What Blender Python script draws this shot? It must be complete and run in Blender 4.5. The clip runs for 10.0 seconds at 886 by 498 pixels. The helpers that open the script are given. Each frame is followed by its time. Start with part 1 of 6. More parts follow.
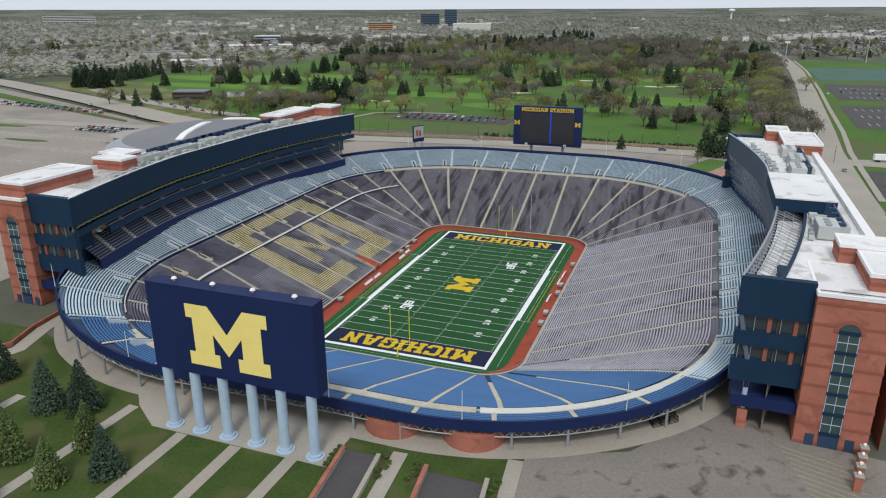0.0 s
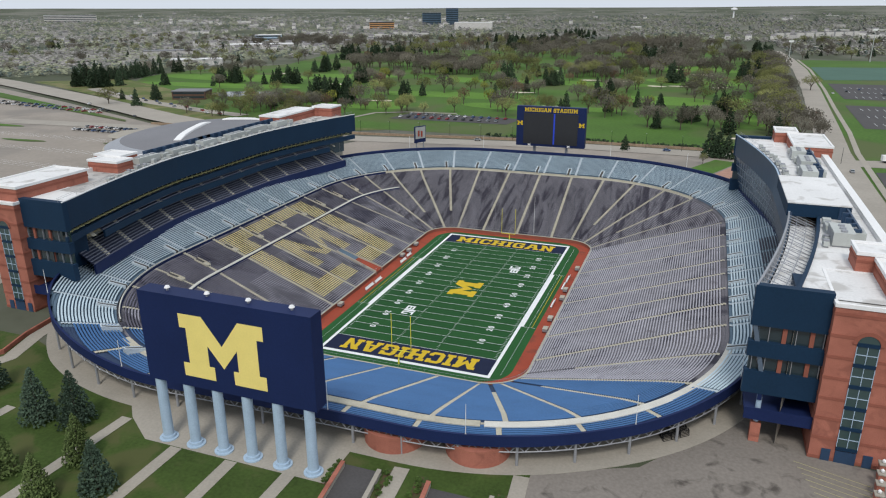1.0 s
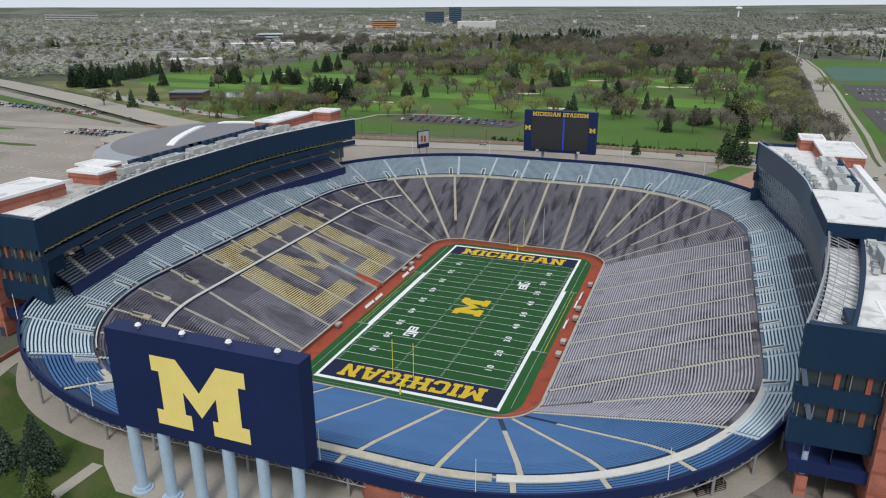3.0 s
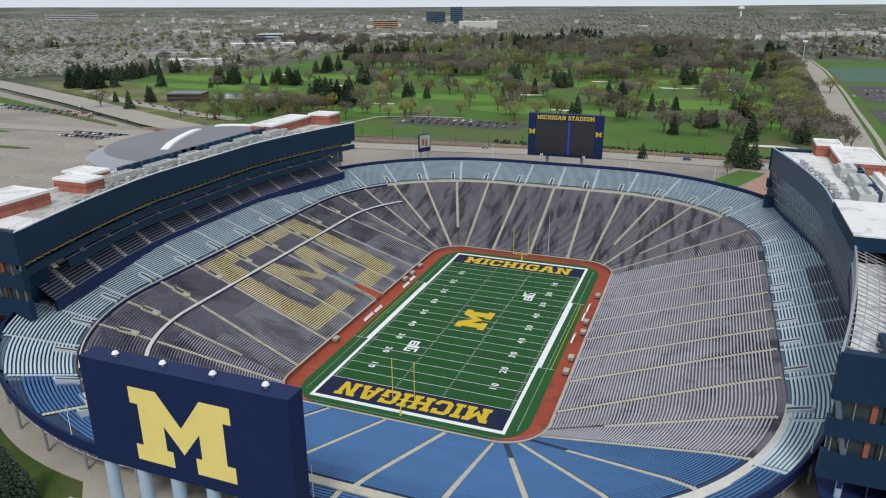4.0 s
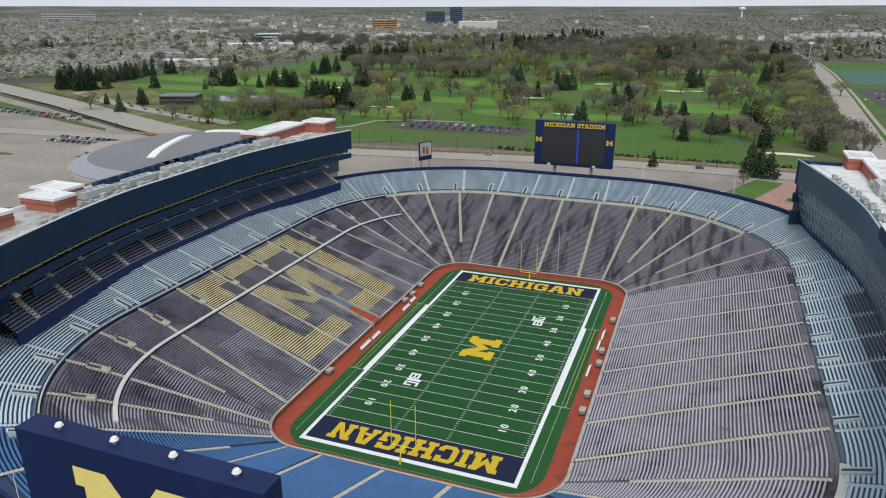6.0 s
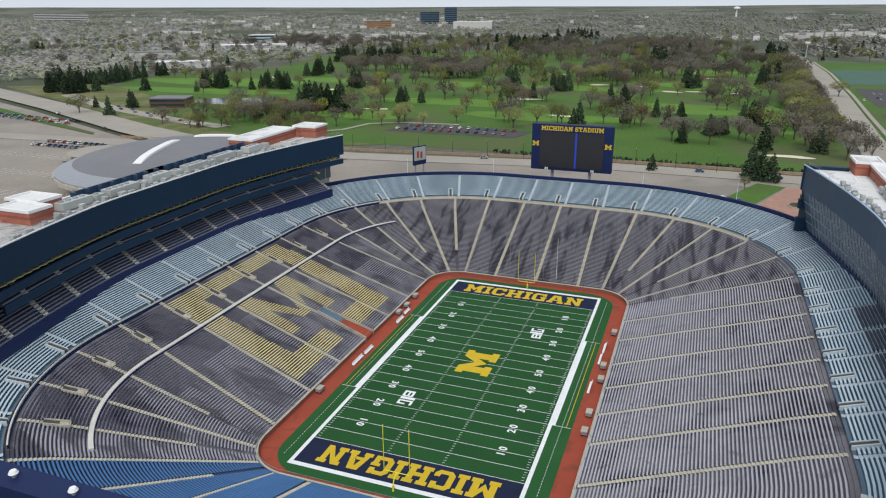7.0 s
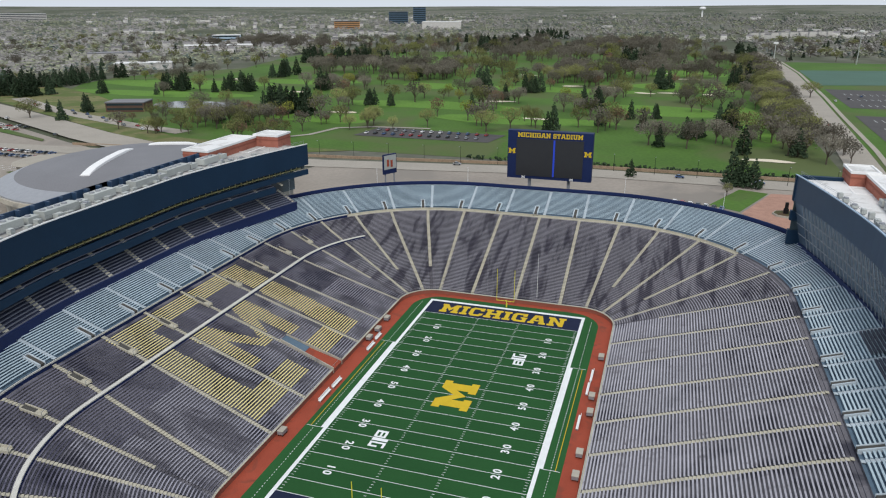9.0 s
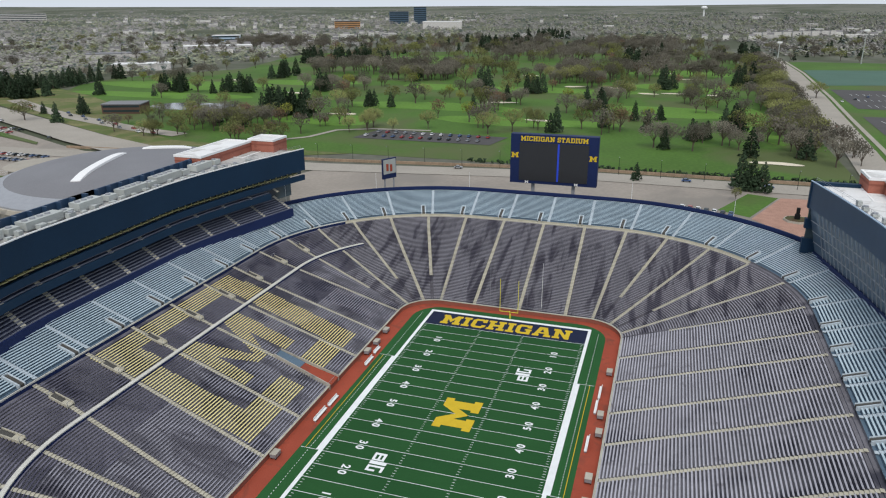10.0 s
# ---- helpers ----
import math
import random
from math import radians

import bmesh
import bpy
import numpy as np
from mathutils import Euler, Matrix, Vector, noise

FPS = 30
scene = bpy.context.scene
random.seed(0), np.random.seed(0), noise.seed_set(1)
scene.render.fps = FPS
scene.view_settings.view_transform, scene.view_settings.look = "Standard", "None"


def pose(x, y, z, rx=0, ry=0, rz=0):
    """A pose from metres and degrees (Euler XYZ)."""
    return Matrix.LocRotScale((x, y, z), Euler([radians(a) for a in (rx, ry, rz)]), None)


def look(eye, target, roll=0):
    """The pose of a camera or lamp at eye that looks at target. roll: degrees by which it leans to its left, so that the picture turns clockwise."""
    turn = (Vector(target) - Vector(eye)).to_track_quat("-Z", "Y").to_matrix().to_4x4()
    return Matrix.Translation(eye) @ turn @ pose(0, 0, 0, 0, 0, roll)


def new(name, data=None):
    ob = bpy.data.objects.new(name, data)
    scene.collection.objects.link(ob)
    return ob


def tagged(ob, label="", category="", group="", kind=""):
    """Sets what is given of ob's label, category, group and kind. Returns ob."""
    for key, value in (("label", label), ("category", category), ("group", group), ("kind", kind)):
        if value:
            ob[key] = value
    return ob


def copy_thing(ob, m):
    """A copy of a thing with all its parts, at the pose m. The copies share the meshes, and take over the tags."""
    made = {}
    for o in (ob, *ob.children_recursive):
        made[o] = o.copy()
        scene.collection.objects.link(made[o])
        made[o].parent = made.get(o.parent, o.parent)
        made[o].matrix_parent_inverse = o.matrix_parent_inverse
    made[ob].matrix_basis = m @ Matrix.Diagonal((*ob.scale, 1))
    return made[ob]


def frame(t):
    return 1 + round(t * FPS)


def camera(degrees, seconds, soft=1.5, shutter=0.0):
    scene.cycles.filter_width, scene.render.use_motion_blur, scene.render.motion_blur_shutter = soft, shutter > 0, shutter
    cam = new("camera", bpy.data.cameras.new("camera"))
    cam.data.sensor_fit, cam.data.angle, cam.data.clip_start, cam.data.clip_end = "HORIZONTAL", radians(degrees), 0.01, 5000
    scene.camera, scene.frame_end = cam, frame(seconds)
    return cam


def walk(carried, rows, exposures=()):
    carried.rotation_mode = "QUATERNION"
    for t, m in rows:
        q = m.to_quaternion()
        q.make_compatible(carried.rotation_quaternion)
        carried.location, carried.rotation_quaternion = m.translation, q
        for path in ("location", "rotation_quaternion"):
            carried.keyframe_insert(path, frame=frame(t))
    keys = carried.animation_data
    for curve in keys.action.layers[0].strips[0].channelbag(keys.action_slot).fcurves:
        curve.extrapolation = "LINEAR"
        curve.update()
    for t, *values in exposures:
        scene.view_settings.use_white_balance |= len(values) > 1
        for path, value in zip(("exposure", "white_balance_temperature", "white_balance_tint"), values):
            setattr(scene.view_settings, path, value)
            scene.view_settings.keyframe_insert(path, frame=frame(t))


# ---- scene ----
import itertools

from mathutils import geometry

cam = camera(64.5, 10.0, soft=1.15)
PATH = [
    (0, (72.127, -215.84, 91.542), (71.473, -214.066, 90.889), -0.2),
    (0.5, (71.216, -213.763, 91.543), (70.561, -211.99, 90.889), -0.2),
    (1, (70.112, -211.277, 91.591), (69.455, -209.505, 90.935), -0.2),
    (1.5, (68.787, -208.218, 91.672), (68.128, -206.447, 91.014), -0.1),
    (2, (67.313, -204.716, 91.743), (66.652, -202.947, 91.085), -0.2),
    (2.5, (65.676, -200.846, 91.767), (65.014, -199.078, 91.109), -0.2),
    (4, (60.334, -188.032, 91.978), (59.668, -186.265, 91.319), -0.2),
    (4.5, (58.621, -183.743, 92.058), (57.953, -181.977, 91.399), -0.2),
    (5, (56.692, -179.583, 92.168), (56.024, -177.817, 91.508), -0.2),
    (5.5, (54.506, -175.527, 92.275), (53.841, -173.759, 91.615), -0.1),
    (7, (50.09, -163.639, 92.671), (49.439, -161.867, 92.012), -0.2),
    (7.5, (48.615, -159.692, 92.749), (47.993, -157.909, 92.09), -0.1),
    (8, (46.984, -155.786, 92.796), (46.39, -153.994, 92.137), -0.1),
    (8.5, (45.327, -151.87, 92.844), (44.752, -150.072, 92.184), -0.1),
    (9, (43.826, -147.875, 92.878), (43.252, -146.077, 92.218), -0.1),
    (9.5, (42.477, -143.81, 92.914), (41.901, -142.012, 92.253), -0.1),
    (10, (41.208, -139.725, 92.954), (40.631, -137.927, 92.293), -0.2),
]
walk(cam, [(t, look(eye, target, roll)) for t, eye, target, roll in PATH])

# ---------------------------------------------------------------- light
SUN_EL, SUN_AZ = 52.0, 168.0
world = bpy.data.worlds.new("sky")
scene.world = world
world.use_nodes = True
wn = world.node_tree.nodes
sky = wn.new("ShaderNodeTexSky")
sky.sky_type = "NISHITA"
sky.sun_disc = False
sky.sun_elevation = radians(SUN_EL)
sky.sun_rotation = radians(SUN_AZ)
sky.dust_density = 3.0
sky.ozone_density = 1.0
# thin overcast: the blue of the sky is washed out by cloud
hazy = wn.new("ShaderNodeMixRGB")
hazy.inputs[0].default_value = 0.85
hazy.inputs[2].default_value = (7.7, 8.4, 9.4, 1)
world.node_tree.links.new(sky.outputs[0], hazy.inputs[1])
world.node_tree.links.new(hazy.outputs[0], wn["Background"].inputs[0])
wn["Background"].inputs[1].default_value = 0.10
lamp = bpy.data.lights.new("sun", "SUN")
lamp.energy, lamp.angle, lamp.color = 1.85, radians(14), (1.0, 0.96, 0.91)
sun = new("sun", lamp)
az = radians(SUN_AZ)
sun.matrix_basis = look((300 * math.sin(az), 300 * math.cos(az), 300 * math.tan(radians(SUN_EL))), (0, 0, 0))
scene.view_settings.exposure = 0.0


# ---------------------------------------------------------------- materials
def mat(name, colour, rough=0.8, vary=0.25, scale=0.6, fine=8.0, bump=0.0, metal=0.0, dark=None, dark_scale=0.15, dark_at=0.6, island=0.0, stretch=(1, 1, 1)):
    """A node material: base colour, two scales of variation, optional stains of a second colour."""
    m = bpy.data.materials.new(name)
    m.use_nodes = True
    n, l = m.node_tree.nodes, m.node_tree.links
    bs = n["Principled BSDF"]
    bs.inputs["Roughness"].default_value = rough
    bs.inputs["Metallic"].default_value = metal
    bs.inputs["Specular IOR Level"].default_value = 0.18 if rough > 0.55 else 0.4
    geo = n.new("ShaderNodeNewGeometry")
    mp = n.new("ShaderNodeMapping")
    mp.inputs["Scale"].default_value = stretch
    l.new(geo.outputs["Position"], mp.inputs["Vector"])
    a = n.new("ShaderNodeTexNoise")
    a.inputs["Scale"].default_value = scale
    a.inputs["Detail"].default_value = 4
    b = n.new("ShaderNodeTexNoise")
    b.inputs["Scale"].default_value = fine
    b.inputs["Detail"].default_value = 3
    l.new(mp.outputs[0], a.inputs["Vector"])
    l.new(mp.outputs[0], b.inputs["Vector"])
    add = n.new("ShaderNodeMath")
    l.new(a.outputs[0], add.inputs[0])
    l.new(b.outputs[0], add.inputs[1])
    rng = n.new("ShaderNodeMapRange")
    rng.inputs["From Min"].default_value = 0.65
    rng.inputs["From Max"].default_value = 1.35
    rng.inputs["To Min"].default_value = 1 - vary
    rng.inputs["To Max"].default_value = 1 + vary
    l.new(add.outputs[0], rng.inputs[0])
    val = rng.outputs[0]
    if island:
        inf = n.new("ShaderNodeObjectInfo")
        r2 = n.new("ShaderNodeMapRange")
        r2.inputs["To Min"].default_value = 1 - island
        r2.inputs["To Max"].default_value = 1 + island
        l.new(inf.outputs["Random"], r2.inputs[0])
        mu = n.new("ShaderNodeMath")
        mu.operation = "MULTIPLY"
        l.new(val, mu.inputs[0])
        l.new(r2.outputs[0], mu.inputs[1])
        val = mu.outputs[0]
    mix = n.new("ShaderNodeMixRGB")
    mix.blend_type = "MULTIPLY"
    mix.inputs[0].default_value = 1
    mix.inputs[1].default_value = (*colour, 1)
    l.new(val, mix.inputs[2])
    out = mix.outputs[0]
    if dark:
        c = n.new("ShaderNodeTexNoise")
        c.inputs["Scale"].default_value = dark_scale
        c.inputs["Detail"].default_value = 5
        c.inputs["Distortion"].default_value = 0.6
        l.new(mp.outputs[0], c.inputs["Vector"])
        r3 = n.new("ShaderNodeMapRange")
        r3.inputs["From Min"].default_value = dark_at - 0.06
        r3.inputs["From Max"].default_value = dark_at + 0.06
        l.new(c.outputs[0], r3.inputs[0])
        mx = n.new("ShaderNodeMixRGB")
        l.new(r3.outputs[0], mx.inputs[0])
        l.new(out, mx.inputs[1])
        mx.inputs[2].default_value = (*dark, 1)
        out = mx.outputs[0]
    l.new(out, bs.inputs["Base Color"])
    if bump:
        bp = n.new("ShaderNodeBump")
        bp.inputs["Strength"].default_value = bump
        bp.inputs["Distance"].default_value = 0.1
        l.new(b.outputs[0], bp.inputs["Height"])
        l.new(bp.outputs[0], bs.inputs["Normal"])
    return m


TURF = mat("turf", (0.015, 0.070, 0.020), 0.9, 0.12, 0.08, 3, 0.1)
TURF_EDGE = mat("turf_edge", (0.020, 0.088, 0.025), 0.9, 0.12, 0.08, 3, 0.1)
PAINT_WHITE = mat("field_paint_white", (0.72, 0.74, 0.74), 0.8, 0.08, 0.5, 6)
PAINT_NAVY = mat("field_paint_navy", (0.012, 0.018, 0.045), 0.85, 0.15, 0.4, 6)
PAINT_MAIZE = mat("field_paint_maize", (0.56, 0.39, 0.025), 0.8, 0.10, 0.4, 6)
TRACK = mat("red_track", (0.30, 0.062, 0.035), 0.85, 0.16, 0.15, 4, 0.1, dark=(0.2, 0.055, 0.035), dark_scale=0.25)
CONCRETE = mat("concrete", (0.40, 0.37, 0.31), 0.9, 0.18, 0.3, 5, 0.2, dark=(0.25, 0.24, 0.22), dark_scale=0.2, dark_at=0.62)
AISLE = mat("aisle_concrete", (0.43, 0.405, 0.325), 0.9, 0.2, 0.5, 5, 0.2)
WALKWAY = mat("walkway_concrete", (0.55, 0.54, 0.49), 0.9, 0.15, 0.3, 5, 0.1)
TERRACE = mat("terrace_concrete", (0.155, 0.15, 0.168), 0.9, 0.25, 0.12, 3, 0.2, dark=(0.05, 0.05, 0.065), dark_scale=0.09, dark_at=0.56)
TERRACE_FAR = mat("terrace_streaked", (0.125, 0.12, 0.135), 0.9, 0.25, 0.2, 3, 0.2, dark=(0.055, 0.052, 0.068), dark_scale=0.33, dark_at=0.56, stretch=(1, .16, .3))
TERRACE_DEEP = mat("terrace_deep_blue", (0.034, 0.055, 0.105), 0.8, 0.2, 0.12, 3, 0.1)
TERRACE_BLUE = mat("terrace_blue", (0.10, 0.15, 0.20), 0.85, 0.2, 0.12, 3, 0.1)
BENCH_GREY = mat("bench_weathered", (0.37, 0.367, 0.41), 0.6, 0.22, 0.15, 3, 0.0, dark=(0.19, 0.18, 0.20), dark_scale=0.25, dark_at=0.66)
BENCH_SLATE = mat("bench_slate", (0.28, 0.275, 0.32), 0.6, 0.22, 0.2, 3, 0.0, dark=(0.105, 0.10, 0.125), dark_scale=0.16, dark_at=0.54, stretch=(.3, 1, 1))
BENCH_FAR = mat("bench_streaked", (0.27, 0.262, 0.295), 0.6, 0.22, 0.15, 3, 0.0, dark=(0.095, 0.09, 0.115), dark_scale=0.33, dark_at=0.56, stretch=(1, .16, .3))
BENCH_INDIGO = mat("bench_indigo", (0.15, 0.145, 0.19), 0.6, 0.25, 0.15, 3, dark=(0.07, 0.068, 0.10), dark_scale=0.1, dark_at=0.52)
BENCH_BLUE = mat("bench_blue", (0.46, 0.57, 0.63), 0.55, 0.15, 0.12, 3)
BENCH_DEEP = mat("bench_deep_blue", (0.042, 0.125, 0.285), 0.55, 0.15, 0.12, 3)
BENCH_MAIZE = mat("bench_maize", (0.72, 0.63, 0.30), 0.6, 0.15, 0.3, 3)
BENCH_NAVY = mat("bench_navy", (0.035, 0.042, 0.075), 0.6, 0.2, 0.3, 3)
NAVY = mat("navy_cladding", (0.010, 0.020, 0.075), 0.6, 0.14, 0.1, 3)
NAVY_TEAL = mat("navy_metal_panel", (0.008, 0.028, 0.060), 0.6, 0.14, 0.1, 3)
MAIZE = mat("maize_paint", (0.80, 0.66, 0.21), 0.6, 0.05, 0.3, 3)
BRICK = mat("brick", (0.35, 0.132, 0.093), 0.9, 0.24, 0.25, 7, 0.3, dark=(0.27, 0.102, 0.073), dark_scale=0.35, dark_at=0.60)
BRICK_DARK = mat("brick_band", (0.26, 0.092, 0.064), 0.9, 0.16, 0.25, 7, 0.2)
ROOF_WHITE = mat("white_roof_membrane", (0.66, 0.66, 0.65), 0.7, 0.10, 0.08, 2, dark=(0.46, 0.45, 0.43), dark_scale=0.2, dark_at=0.61)
ROOF_GREY = mat("grey_roof", (0.17, 0.17, 0.18), 0.6, 0.12, 0.05, 2)
METAL = mat("grey_steel", (0.30, 0.31, 0.33), 0.5, 0.1, 0.5, 4, metal=0.3)
HVAC = mat("hvac_casing", (0.40, 0.42, 0.40), 0.5, 0.10, 0.3, 4, island=0.12)
COLUMN = mat("pale_blue_column", (0.36, 0.47, 0.58), 0.5, 0.1, 0.5, 4)
SCREEN = mat("dark_screen", (0.022, 0.023, 0.026), 0.5, 0.1, 0.5, 4)
YELLOW = mat("goalpost_yellow", (0.75, 0.68, 0.05), 0.4, 0.04, 1, 4)
BLACK = mat("black_void", (0.008, 0.008, 0.009), 0.8, 0.1, 1, 4)
PAD_WHITE = mat("white_plastic", (0.75, 0.75, 0.74), 0.5, 0.05, 1, 4)


def glass_mat(name, colour, rough=0.08):
    m = bpy.data.materials.new(name)
    m.use_nodes = True
    bs = m.node_tree.nodes["Principled BSDF"]
    bs.inputs["Base Color"].default_value = (*colour, 1)
    bs.inputs["Roughness"].default_value = rough
    bs.inputs["Metallic"].default_value = 0.0
    bs.inputs["IOR"].default_value = 1.7
    return m


GLASS = glass_mat("tinted_glass", (0.02, 0.035, 0.042))
GLASS_GREEN = glass_mat("green_glass", (0.035, 0.065, 0.065), 0.1)


# ---------------------------------------------------------------- mesh helpers
class Geo:
    """Vertices and faces gathered for one mesh."""

    def __init__(self):
        self.v, self.f, self.m = [], [], []

    def face(self, pts, mi=0):
        k = len(self.v)
        self.v.extend(tuple(p) for p in pts)
        self.f.append(tuple(range(k, k + len(pts))))
        self.m.append(mi)

    def box(self, x0, x1, y0, y1, z0, z1, mi=0, skip=""):
        c = [(x0, y0, z0), (x1, y0, z0), (x1, y1, z0), (x0, y1, z0), (x0, y0, z1), (x1, y0, z1), (x1, y1, z1), (x0, y1, z1)]
        k = len(self.v)
        self.v.extend(c)
        for q in ((0, 3, 2, 1), (4, 5, 6, 7), (0, 1, 5, 4), (1, 2, 6, 5), (2, 3, 7, 6), (3, 0, 4, 7)):
            self.f.append(tuple(k + i for i in q))
            self.m.append(mi)

    def prism(self, poly, z0, z1, mi=0, top=True, bottom=False):
        """Upright prism over a plan polygon, counter-clockwise."""
        k, n = len(self.v), len(poly)
        self.v.extend((p[0], p[1], z0) for p in poly)
        self.v.extend((p[0], p[1], z1) for p in poly)
        for i in range(n):
            j = (i + 1) % n
            self.f.append((k + i, k + j, k + n + j, k + n + i))
            self.m.append(mi)
        if top:
            self.f.append(tuple(k + n + i for i in range(n)))
            self.m.append(mi)
        if bottom:
            self.f.append(tuple(k + i for i in reversed(range(n))))
            self.m.append(mi)

    def tube(self, p, q, r0, r1=None, n=6, mi=0, cap=True):
        """A round bar from p to q."""
        r1 = r0 if r1 is None else r1
        p, q = Vector(p), Vector(q)
        w = (q - p).normalized()
        a = w.orthogonal().normalized()
        b = w.cross(a)
        k = len(self.v)
        for c, r in ((p, r0), (q, r1)):
            for i in range(n):
                t = 2 * math.pi * i / n
                self.v.append(tuple(c + a * (r * math.cos(t)) + b * (r * math.sin(t))))
        for i in range(n):
            j = (i + 1) % n
            self.f.append((k + i, k + j, k + n + j, k + n + i))
            self.m.append(mi)
        if cap:
            self.f.append(tuple(k + i for i in reversed(range(n))))
            self.f.append(tuple(k + n + i for i in range(n)))
            self.m.extend((mi, mi))

    def strip(self, rings, closed=True, mi=0):
        """Quads between successive rings of equal length."""
        k, n = len(self.v), len(rings[0])
        for ring in rings:
            self.v.extend(tuple(p) for p in ring)
        for a in range(len(rings) - 1):
            for i in range(n if closed else n - 1):
                j = (i + 1) % n
                self.f.append((k + a * n + i, k + a * n + j, k + (a + 1) * n + j, k + (a + 1) * n + i))
                self.m.append(mi)

    def mesh(self, name, mats):
        me = bpy.data.meshes.new(name)
        me.from_pydata(self.v, [], self.f)
        for m in mats if isinstance(mats, (list, tuple)) else [mats]:
            me.materials.append(m)
        if any(self.m):
            me.polygons.foreach_set("material_index", self.m)
        me.update()
        return me


def thing(name, label, category, group="", kind="", at=None, geo=None, mats=None):
    """A top-level thing: an Empty, or a mesh when geo is given."""
    ob = new(name, geo.mesh(name, mats) if geo else None)
    if at is not None:
        ob.matrix_basis = at
    return tagged(ob, label, category, group, kind)


def part(name, geo, mats, parent, label="", kind=""):
    ob = new(name, geo.mesh(name, mats))
    ob.parent = parent
    return tagged(ob, label, kind=kind)


# ---------------------------------------------------------------- the bowl's plan
GROUND = 12.0
N_SEC = 44
A_HALF, R_IN, D_RIM = 23.2, 11.0, 63.0
D_PORT = 47.6


def b_half(d):
    return 50.0 - 4.0 * min(1.0, max(0.0, d / 40.0))


_bp, _rp = b_half(D_PORT), R_IN + D_PORT
ARC = _rp * math.pi / 2
PERIM = 4 * (A_HALF + _bp + ARC)


def loop(u, d):
    """The plan point at u sections clockwise from the middle of the far end, d metres out from the field wall; and the way out."""
    s = (u % N_SEC) / N_SEC * PERIM
    q, rest = int(s // (PERIM / 4)), s % (PERIM / 4)
    flip = q % 2 == 1
    if flip:
        rest = PERIM / 4 - rest
    b, r = b_half(d), R_IN + d
    if rest < A_HALF:
        x, y, nx, ny = rest, b + r, 0.0, 1.0
    elif rest < A_HALF + ARC:
        t = (rest - A_HALF) / _rp
        nx, ny = math.sin(t), math.cos(t)
        x, y = A_HALF + r * nx, b + r * ny
    else:
        x, y, nx, ny = A_HALF + r, b * (PERIM / 4 - rest) / _bp, 1.0, 0.0
    sx = 1 if q in (0, 1) else -1
    sy = 1 if q in (0, 3) else -1
    return x * sx, y * sy, nx * sx, ny * sy


def rise(d):
    return 1.2 + 0.355 * d


def p3(u, d, z):
    x, y, _, _ = loop(u, d)
    return (x, y, z)


U0 = 0.12


def us(n=8):
    """Loop stations: n to a section."""
    return [U0 + i / n for i in range(N_SEC * n)]


